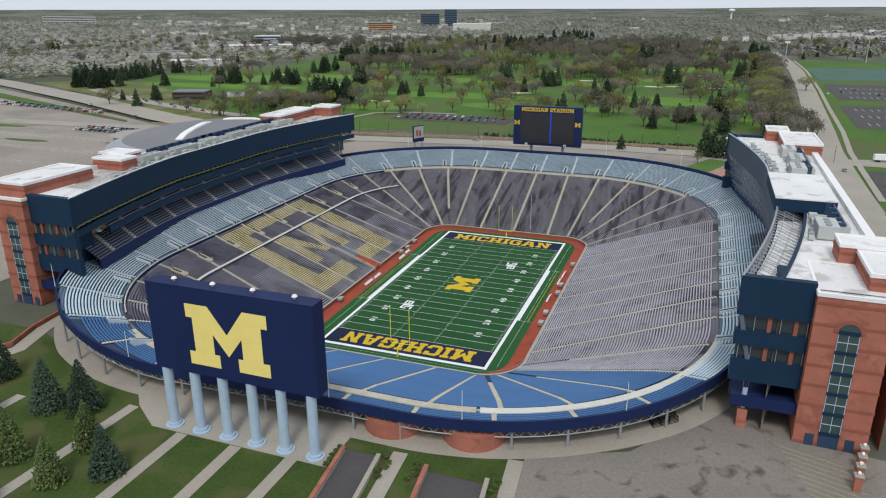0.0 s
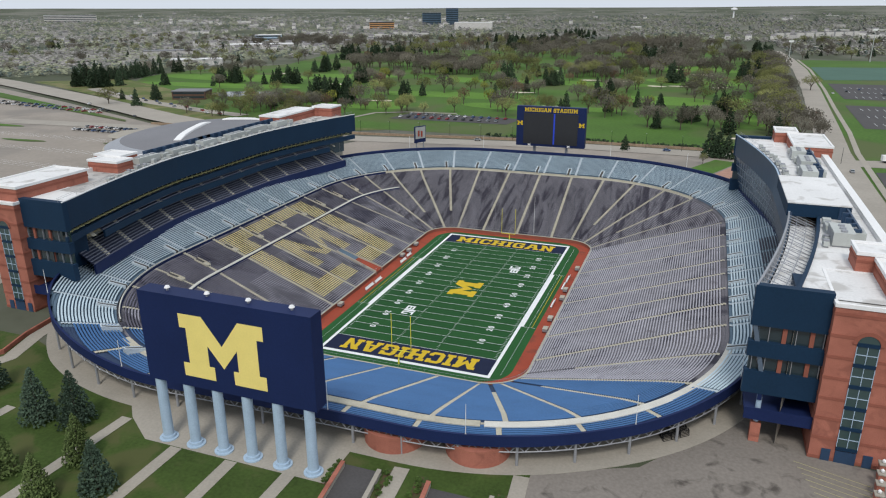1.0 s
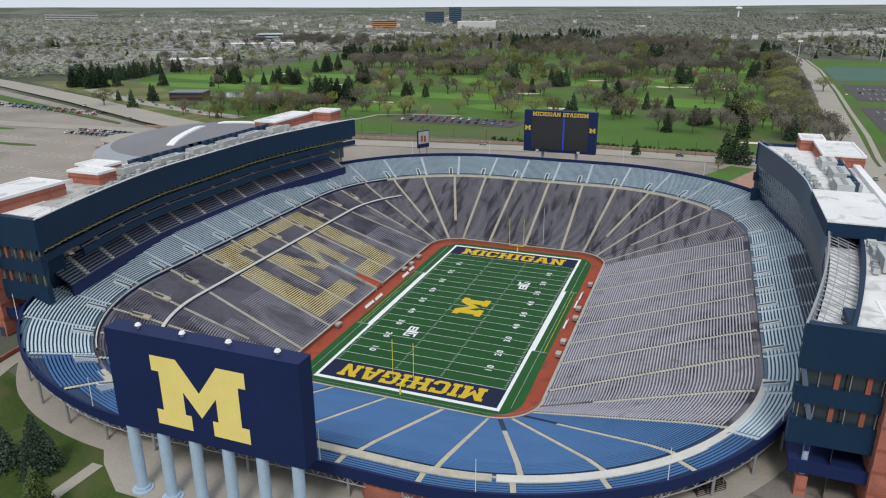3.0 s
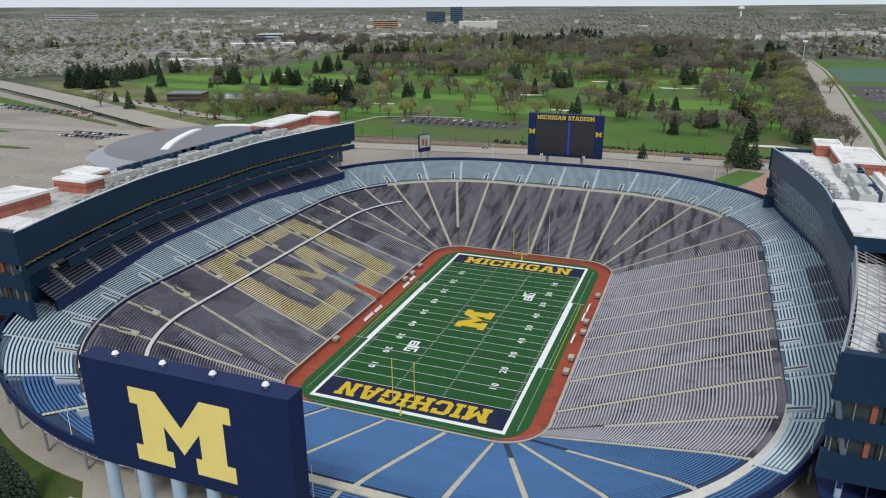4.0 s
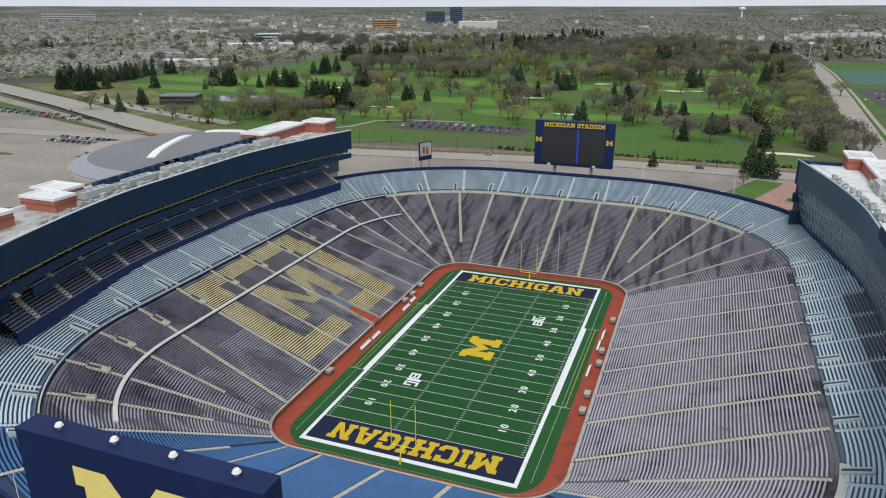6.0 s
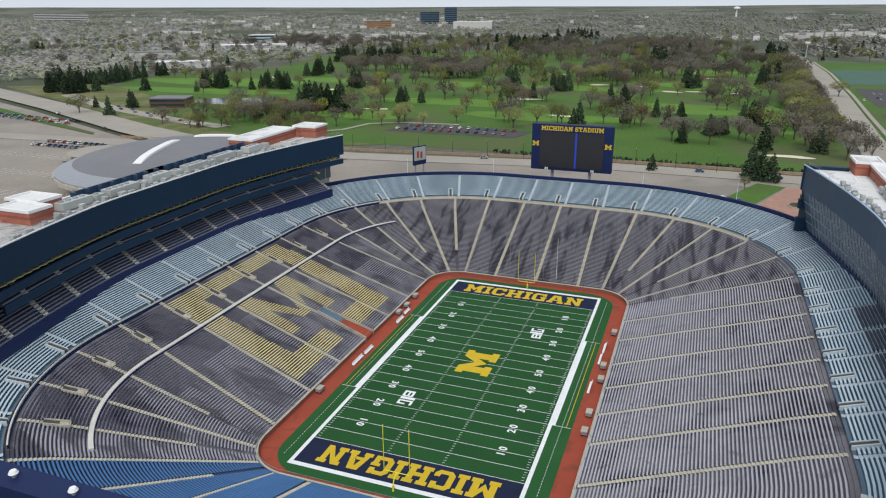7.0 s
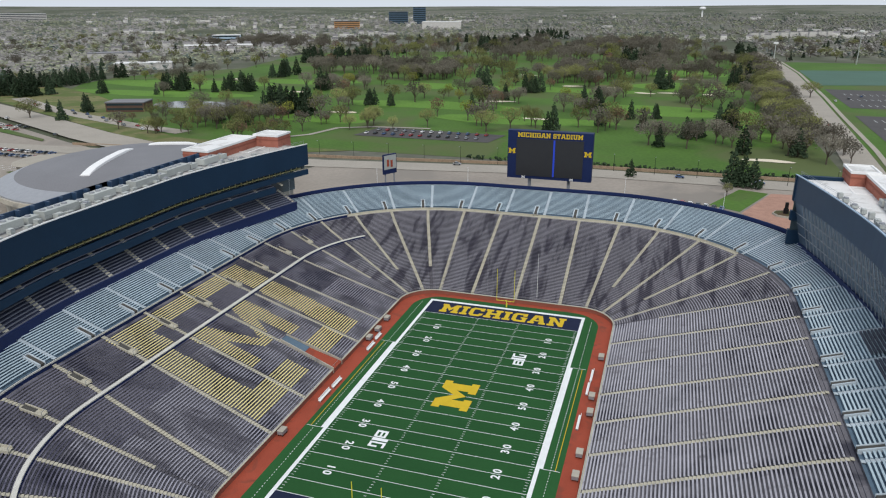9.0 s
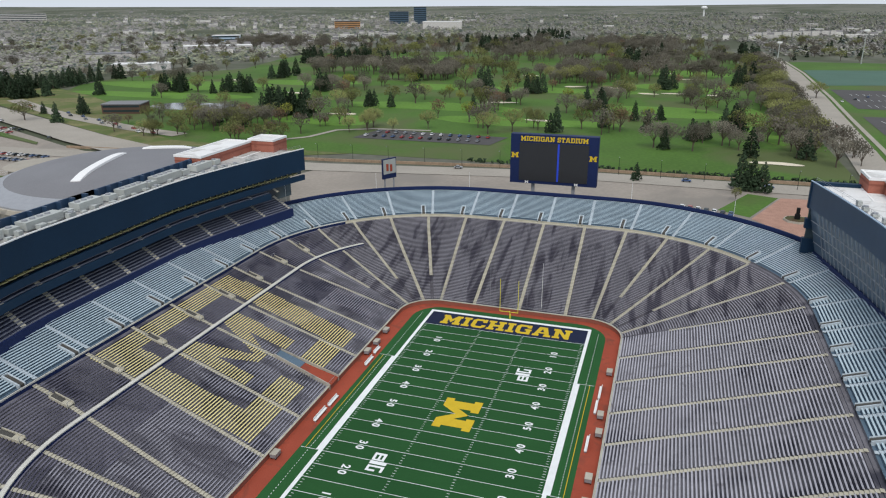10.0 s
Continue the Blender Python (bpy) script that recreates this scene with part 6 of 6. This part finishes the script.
# side street and small lot east of the boulevard
ribbon("side_street", "pale concrete side street crossing the boulevard", "road", [(128, 196), (150, 205), (240, 226), (420, 240)], 16, .36, ROAD)
flat("side_lot", "dark asphalt lot beside the boulevard", "parking lot", [(150, 128), (240, 132), (246, 196), (153, 184)], .32, ASPHALT_DARK)
g = Geo()
for ya, x0 in ((512, 196), (552, 196), (592, 198), (344, 182), (384, 184), (424, 186)):
    for k in range(34):
        x = x0 + k * 5.4
        g.face([(x, ya, GROUND + .36), (x + .3, ya, GROUND + .36), (x + .3, ya + 12, GROUND + .36), (x, ya + 12, GROUND + .36)])
thing("east_bay_lines", "white painted bay lines on dark asphalt", "road marking", kind="stuff", geo=g, mats=PAINT_WHITE)
booth = thing("gate_booth", "small white flat-roofed booth beside the car lot", "booth", at=pose(172, 160, GROUND + .3, 0, 0, 8))
g = Geo()
g.box(-7, 7, -4, 4, 0, 4.2)
part("wall", g, WALL_PALE, booth)
g = Geo()
g.box(-7.4, 7.4, -4.4, 4.4, 4.2, 4.6)
part("roof", g, ROOF_WHITE, booth)
for x in (-4.5, 0, 4.5):
    g = Geo()
    g.box(x - 1, x + 1, -4.06, -3.98, 1.2, 2.8)
    part("window", g, GLASS, booth)
lorry = thing("lorry", "white box lorry parked on the side street", "lorry", at=pose(166, 212, GROUND + .42, 0, 0, 12))
g = Geo()
g.box(-6, 5, -1.25, 1.25, 1.1, 4.0)
part("box_body", g, PAD_WHITE, lorry)
g = Geo()
g.box(5.2, 7.4, -1.2, 1.2, .8, 3.0)
part("cab", g, PAD_WHITE, lorry)
g = Geo()
g.box(7.38, 7.46, -1.05, 1.05, 1.8, 2.8)
part("windscreen", g, GLASS, lorry)
for x in (-4.6, -3.4, 6.2):
    for y in (-1.1, 1.1):
        g = Geo()
        g.tube((x, y - .15, .5), (x, y + .15, .5), .5, n=10)
        part("wheel", g, BLACK, lorry)
mon = thing("plaza_planter", "round stone planter with a dark pedestal on the plaza", "planter", at=pose(92.7, 152.6, GROUND + .2))
g = Geo()
g.tube((0, 0, 0), (0, 0, .7), 5.2, 5.0, n=8)
part("kerb", g, PAVE, mon)
g = Geo()
g.tube((0, 0, .7), (0, 0, .76), 4.5, 4.5, n=8)
part("soil", g, SOIL, mon)
g = Geo()
g.box(-.9, .9, -.9, .9, .7, 2.6)
g.box(-.6, .6, -.6, .6, 2.6, 5.2)
part("pedestal", g, BLACK, mon, "dark pedestal")
# bay lines and planted islands on the big parking lot
g = Geo()
for row in range(9):
    y0 = -150 + row * 34
    for k in range(60):
        x = -150 - k * 5.2 - row * 6
        g.face([(x, y0, GROUND + .2), (x + .25, y0, GROUND + .2), (x + 2.2, y0 + 9, GROUND + .2), (x + 1.95, y0 + 9, GROUND + .2)])
thing("lot_bay_lines", "faded white bay lines on the parking lot", "road marking", kind="stuff", geo=g, mats=PAINT_WHITE)
for i, (x, y, rx, ry) in enumerate(((-205, 30, 12, 3), (-260, 120, 14, 3), (-180, -30, 10, 3), (-330, 110, 16, 3), (-400, 150, 20, 4), (-300, 20, 14, 3), (-250, -40, 12, 3))):
    blob("grass_island", "narrow grass island in the parking lot", "grass island", x, y, rx, ry, .3, GRASS, 200 + i)

# ---------------------------------------------------------------- cars
CAR_PAINTS = [mat("car_paint_" + n, c, 0.3, 0.05, 1, 4) for n, c in (("white", (.7, .7, .7)), ("grey", (.25, .26, .27)), ("black", (.02, .02, .022)), ("red", (.3, .03, .03)), ("blue", (.05, .09, .2)))]
TYRE = mat("tyre_rubber", (.015, .015, .015), .9, .1, 2, 5)


def car(paint, colour):
    t = thing("car", f"{colour} parked passenger car", "car", "parked cars")
    g = Geo()
    prof_c = ((-2.2, .35), (-2.2, .8), (-1.9, .95), (1.1, 1.0), (2.1, .8), (2.2, .35))
    g.strip([[(x, s * .88, z) for x, z in prof_c] for s in (-1, 1)])
    for s in (-1, 1):
        g.face([(x, s * .88, z) for x, z in prof_c])
    body = part("body", g, paint, t)
    g = Geo()
    cab = ((-1.7, .96), (-1.2, 1.48), (.2, 1.5), (1.0, .99))
    g.strip([[(x, s * .76, z) for x, z in cab] for s in (-1, 1)])
    for s in (-1, 1):
        g.face([(x, s * .76, z) for x, z in cab])
    part("cabin", g, GLASS, t, "dark glazed cabin")
    g = Geo()
    g.box(-1.15, .2, -.7, .7, 1.5, 1.54)
    part("roof", g, paint, t)
    for x in (-1.35, 1.35):
        for s in (-1, 1):
            g = Geo()
            g.tube((x, s * .7, .33), (x, s * .92, .33), .33, n=10)
            part("wheel", g, TYRE, t)
    return t


CARS = [car(p, n) for p, n in zip(CAR_PAINTS, ("white", "grey", "black", "red", "blue"))]
spots = []
for k in range(26):
    spots.append((-144 + k * 3.1, 276 + (k % 2) * 14, 90))
for k in range(34):
    spots.append((-520 + (k % 17) * 9, 236 + (k // 17) * 9 - (k % 17) * 1.2, 70))
for k in range(12):
    spots.append((180 + k * 14, 540 + (k % 3) * 20, 90))
for k in range(16):
    spots.append((-470 + k * 12.5, 322 - k * 5.6 + (k % 2) * 5, 152))
for k in range(22):
    spots.append((-330 + (k % 11) * 4.2, 150 + (k // 11) * 11, 75))
spots += [(156 + k * 5, 150 + k * 2.5, 95) for k in range(6)] + [(50 + k * 3.1, 158 - k * .9, 80) for k in range(7)]
spots += [(-6, 203, 3), (52, 206, 3), (-60, 202, 10), (110, 201, -4), (134, 30, 90), (137, 52, 90), (142, 180, 90), (151, 400, 90), (-200, 30, 20), (-150, -62, 25), (-160, -40, 25), (-330, 205, 120), (-420, 250, 115), (-380, 225, 115), (88, 204, 0)]
for k, (x, y, rz) in enumerate(spots):
    z = GROUND + (1.35 if x < -300 and y > 204 and k > 122 else .45)
    m = pose(x, y, z, 0, 0, rz)
    if k < 5:
        CARS[k].matrix_basis = m
    else:
        copy_thing(CARS[(k * 7 + k // 3) % 5], m)

# ---------------------------------------------------------------- stadium details
# flag poles on the rim
for u in (24.6, 22.9, 21.4, 19.6, 17.6, 15.8, 27.0, 28.4, 2, 4, 6, 8, 42, 40, 38):
    d = d_rim(u) - .1
    x, y, _, _ = loop(u, d)
    fp = thing("rim_pole", "thin white pole standing on the rim", "pole", "rim poles", at=pose(x, y, z_up(u, d) + 1.15 - .6 * lowered(u)))
    g = Geo()
    g.tube((0, 0, 0), (0, 0, 6.2), .07, .05, n=6)
    part("shaft", g, PAD_WHITE, fp)
    g = Geo()
    g.tube((0, 0, 0), (0, 0, .2), .16, n=8)
    part("base", g, METAL, fp)
for x, y, h in ((8.6, 63.6, 15.5), (-8.0, 63.4, 13.0), (4.0, 63.4, 11)):
    fp = thing("net_pole", "tall thin pole behind the goal post", "pole", "net poles", at=pose(x, y, 1.4))
    g = Geo()
    g.tube((0, 0, 0), (0, 0, h), .09 if h > 15 else .05, .05, n=6)
    part("shaft", g, PAD_WHITE if h > 15 else METAL, fp)
# benches along the side lines
def team_bench(x, y, length):
    t = thing("team_bench", "white plastic team bench on the track", "bench", "team benches", at=pose(x, y, 0))
    g = Geo()
    g.box(-.3, .3, -length / 2, length / 2, .45, .62)
    part("seat", g, PAD_WHITE, t)
    g = Geo()
    s = 1 if x > 0 else -1
    g.box(*sorted((s * .22, s * .34)), -length / 2, length / 2, .62, 1.15)
    part("backrest", g, PAD_WHITE, t)
    for yy in (-length / 2 + .3, length / 2 - .3):
        g = Geo()
        g.box(-.25, .25, yy - .06, yy + .06, 0, .45)
        part("leg", g, METAL, t)


for x, y, l in ((31.4, 19.5, 6), (31.2, 12.5, 6), (30.9, -3.5, 6), (-30.6, 17.5, 5), (-30.9, -4, 5), (-31.1, -10.5, 6), (-31.0, 24, 4)):
    team_bench(x, y, l)
# equipment carts by the wall
for x, y in ((32.8, 30), (32.6, 8.5), (33.0, 1), (32.7, -16), (-33, -28), (-32.8, 28), (-33, 22), (32.9, -24), (-33.1, 36)):
    t = thing("equipment_cart", "grey equipment cart beside the field wall", "cart", "equipment carts", at=pose(x, y, 0))
    g = Geo()
    g.box(-.7, .7, -1.1, 1.1, .5, 1.3)
    part("box", g, METAL, t)
    g = Geo()
    g.box(-.75, .75, -1.15, 1.15, 1.3, 1.42)
    part("lid", g, CONCRETE, t)
    for a in (-.8, .8):
        for b in (-.55, .55):
            g = Geo()
            g.tube((b - .05, a, .25), (b + .05, a, .25), .25, n=8)
            part("wheel", g, TYRE, t)
# tunnel in the press-side stand
tn = thing("players_tunnel", "red-floored players' tunnel cut into the stand", "tunnel")
g = Geo()
g.face([(-43, 1.8, rise(8.8) + .2), (-34.0, .8, rise(0) + .2), (-34.0, 5.4, rise(0) + .2), (-43, 4.6, rise(8.8) + .2)])
part("tunnel_floor", g, TRACK, tn)
g = Geo()
g.face([(-50, 1.7, rise(15.8) + .3), (-43.02, 1.7, rise(8.8) + .3), (-43.02, 4.7, rise(8.8) + .3), (-50, 4.7, rise(15.8) + .3)])
g.face([(-43.02, 1.7, rise(8.8) - .3), (-43.02, 4.7, rise(8.8) - .3), (-43.02, 4.7, rise(8.8) + .3), (-43.02, 1.7, rise(8.8) + .3)])
part("tunnel_cover", g, TERRACE_BLUE, tn, "steel-blue tunnel cover")
for y0, y1 in ((1.5, .5), (4.7, 5.5)):
    g = Geo()
    for o in (0, .25):
        g.face([(-50, y0 + o, rise(15.8) - .3), (-34, y1 + o, .3), (-34, y1 + o, rise(0) + .7), (-50, y0 + o, rise(15.8) + .7)])
    g.face([(-50, y0, rise(15.8) + .7), (-34, y1, rise(0) + .7), (-34, y1 + .25, rise(0) + .7), (-50, y0 + .25, rise(15.8) + .7)])
    part("tunnel_wall", g, CONCRETE, tn)
# billboard lamps and scoreboard extras
for i in range(4):
    lp = thing("roof_vent", "small white vent on top of the billboard", "vent", "billboard vents", at=pose(-17 + i * 8.6, -118.9, 43.4))
    g = Geo()
    g.tube((0, 0, 0), (0, 0, .5), .25, n=8)
    part("stem", g, METAL, lp)
    g = Geo()
    g.tube((0, 0, .5), (0, 0, .85), .55, .35, n=10)
    part("cap", g, PAD_WHITE, lp)
SCREEN_LIT = bpy.data.materials.new("blue_screen_stripe")
SCREEN_LIT.use_nodes = True
_bs = SCREEN_LIT.node_tree.nodes["Principled BSDF"]
_bs.inputs["Base Color"].default_value = (.01, .03, .25, 1)
_bs.inputs["Emission Color"].default_value = (.02, .08, .9, 1)
_bs.inputs["Emission Strength"].default_value = .25
g = Geo()
g.box(1.5, 2.2, 129.22, 129.31, 26.7, 41.5)
part("lit_stripe", g, SCREEN_LIT, sb, "blue lit stripe on the screen")
for x in (-11, 8.5):
    letter("small_letter", "M", 1.4, 1.0, pose(x, 129.45, 25.5, 90, 0, 0), PAD_WHITE, sb)
sg = thing("side_sign", "small navy sign board on posts behind the rim", "sign", at=pose(-67.5, 126, 0, 0, 0, 62))
g = Geo()
g.box(-3.6, 3.6, -.4, .4, 24.2, 32.6)
part("board", g, NAVY, sg)
g = Geo()
g.box(-3.3, 3.3, -.46, -.4, 26.2, 32.2)
part("pale_panel", g, HVAC, sg, "pale sign panel")
g = Geo()
g.box(-1.8, -.6, -.5, -.45, 27.4, 30.4)
g.box(.2, 1.4, -.5, -.45, 27.0, 30.0)
part("red_bars", g, TRACK, sg, "red bars of unreadable print")
for x in (-2.4, 2.4):
    g = Geo()
    g.box(x - .25, x + .25, -.2, .2, GROUND, 24.3)
    part("post", g, METAL, sg)
# brick piers with iron fence outside the far rim
for i in range(26):
    u = -6.5 + i * .5
    x, y, _, _ = loop(u, 74)
    pr = thing("fence_pier", "red brick fence pier with pale cap", "pier", "fence piers", at=pose(x, y, GROUND))
    g = Geo()
    g.box(-.6, .6, -.6, .6, 0, 3.4)
    part("shaft", g, BRICK, pr)
    g = Geo()
    g.box(-.75, .75, -.75, .75, 3.4, 3.7)
    part("cap", g, PAVE, pr)
# street lamps along the far road
for i in range(16):
    x = -160 + i * 20
    lp = thing("street_lamp", "slim dark street lamp with a single arm", "street lamp", "street lamps", at=pose(x, 214 - abs(x) * .09, GROUND))
    g = Geo()
    g.tube((0, 0, 0), (0, 0, 9), .12, .07, n=6)
    part("pole", g, BLACK, lp)
    g = Geo()
    g.tube((0, 0, 8.9), (0, -1.8, 9.3), .06, n=5)
    part("arm", g, BLACK, lp)
    g = Geo()
    g.box(-.18, .18, -2.3, -1.7, 9.22, 9.38)
    part("lamp_head", g, METAL, lp)

# low stone wall between the far street and the golf course
STONE = mat("tan_stone", (0.30, 0.22, 0.15), 0.9, 0.3, 0.4, 2)
pts = [(-300, 188), (-130, 200), (0, 217), (90, 216), (128, 216)]
g = Geo()
g.strip([[(x, y + o, GROUND + z) for x, y in pts] for o, z in ((0, 0), (0, 1.5), (.6, 1.5), (.6, 0))], closed=False)
thing("stone_wall", "low tan stone wall along the golf course", "wall", kind="structure", geo=g, mats=STONE)
# clipped dark hedge behind it
g = Geo()
hr = random.Random(9)
for k in range(420):
    x = -60 + 190 * hr.random()
    flake(g, (x, 221 + hr.uniform(-.8, .8), GROUND + hr.uniform(.3, 2.0)), .9, hr)
thing("hedge", "dark clipped evergreen hedge by the golf course", "hedge", kind="stuff", geo=g, mats=NEEDLE)
# floodlight masts by the practice field
for x, y, h in ((285, 982, 46), (318, 830, 34), (176, 955, 30)):
    ms = thing("floodlight_mast", "tall pale floodlight mast by the practice field", "floodlight", "floodlight masts", at=pose(x, y, GROUND))
    g = Geo()
    g.tube((0, 0, 0), (0, 0, h), .8, .4, n=8)
    part("mast", g, HVAC, ms)
    g = Geo()
    g.box(-3, 3, -.4, .4, h - 2.5, h)
    part("lamp_bank", g, PAD_WHITE, ms)
# shrubs in the planting beds by the ramps
SHRUB = leaf_mat("shrub_leaves", (0.05, 0.085, 0.02), .2)
sh = random.Random(5)
for k in range(18):
    x0 = (13.8, 24.2, 30.2, 45.0)[k % 4]
    t = thing("shrub", "small round green shrub in mulch", "shrub", "shrubs", at=pose(x0 + sh.uniform(-.5, .9), -115.6 - (k // 4) * 1.4, GROUND + .1))
    g = Geo()
    for _ in range(40):
        a, q = sh.uniform(0, 6.283), sh.uniform(0, .6)
        flake(g, (q * math.cos(a), q * math.sin(a), .25 + sh.uniform(0, .6) * (1 - q * .8)), .22, sh)
    part("foliage", g, SHRUB, t)
# brick gate piers with lamps by the tower
for k in range(4):
    t = thing("gate_pier", "square brick gate pier with a globe lamp", "pier", "gate piers", at=pose(106.5 - k * .8, -86.5 - k * 3.2, GROUND))
    g = Geo()
    g.box(-.6, .6, -.6, .6, 0, 3.0)
    part("shaft", g, BRICK, t)
    g = Geo()
    g.box(-.75, .75, -.75, .75, 3.0, 3.25)
    part("cap", g, PAVE, t)
    g = Geo()
    for a, bb, r0, r1 in ((3.25, 3.45, .12, .3), (3.45, 3.75, .3, .3), (3.75, 3.95, .3, .1)):
        g.tube((0, 0, a), (0, 0, bb), r0, r1, n=10)
    part("globe", g, PAD_WHITE, t, "white globe lamp")
# iron fence rails between the far piers
for i in range(25):
    u = -6.5 + i * .5
    x0, y0, _, _ = loop(u, 74)
    x1, y1, _, _ = loop(u + .5, 74)
    fn = thing("iron_fence", "black iron fence panel between brick piers", "fence", "fence panels")
    for z in (.5, 2.4):
        g = Geo()
        g.tube((x0, y0, GROUND + z), (x1, y1, GROUND + z), .05, n=4)
        part("rail", g, BLACK, fn)
    g = Geo()
    for k in range(1, 12):
        f = k / 12
        p = (x0 + (x1 - x0) * f, y0 + (y1 - y0) * f)
        g.tube((*p, GROUND + .2), (*p, GROUND + 2.7), .03, n=3)
    part("pickets", g, BLACK, fn, kind="stuff")
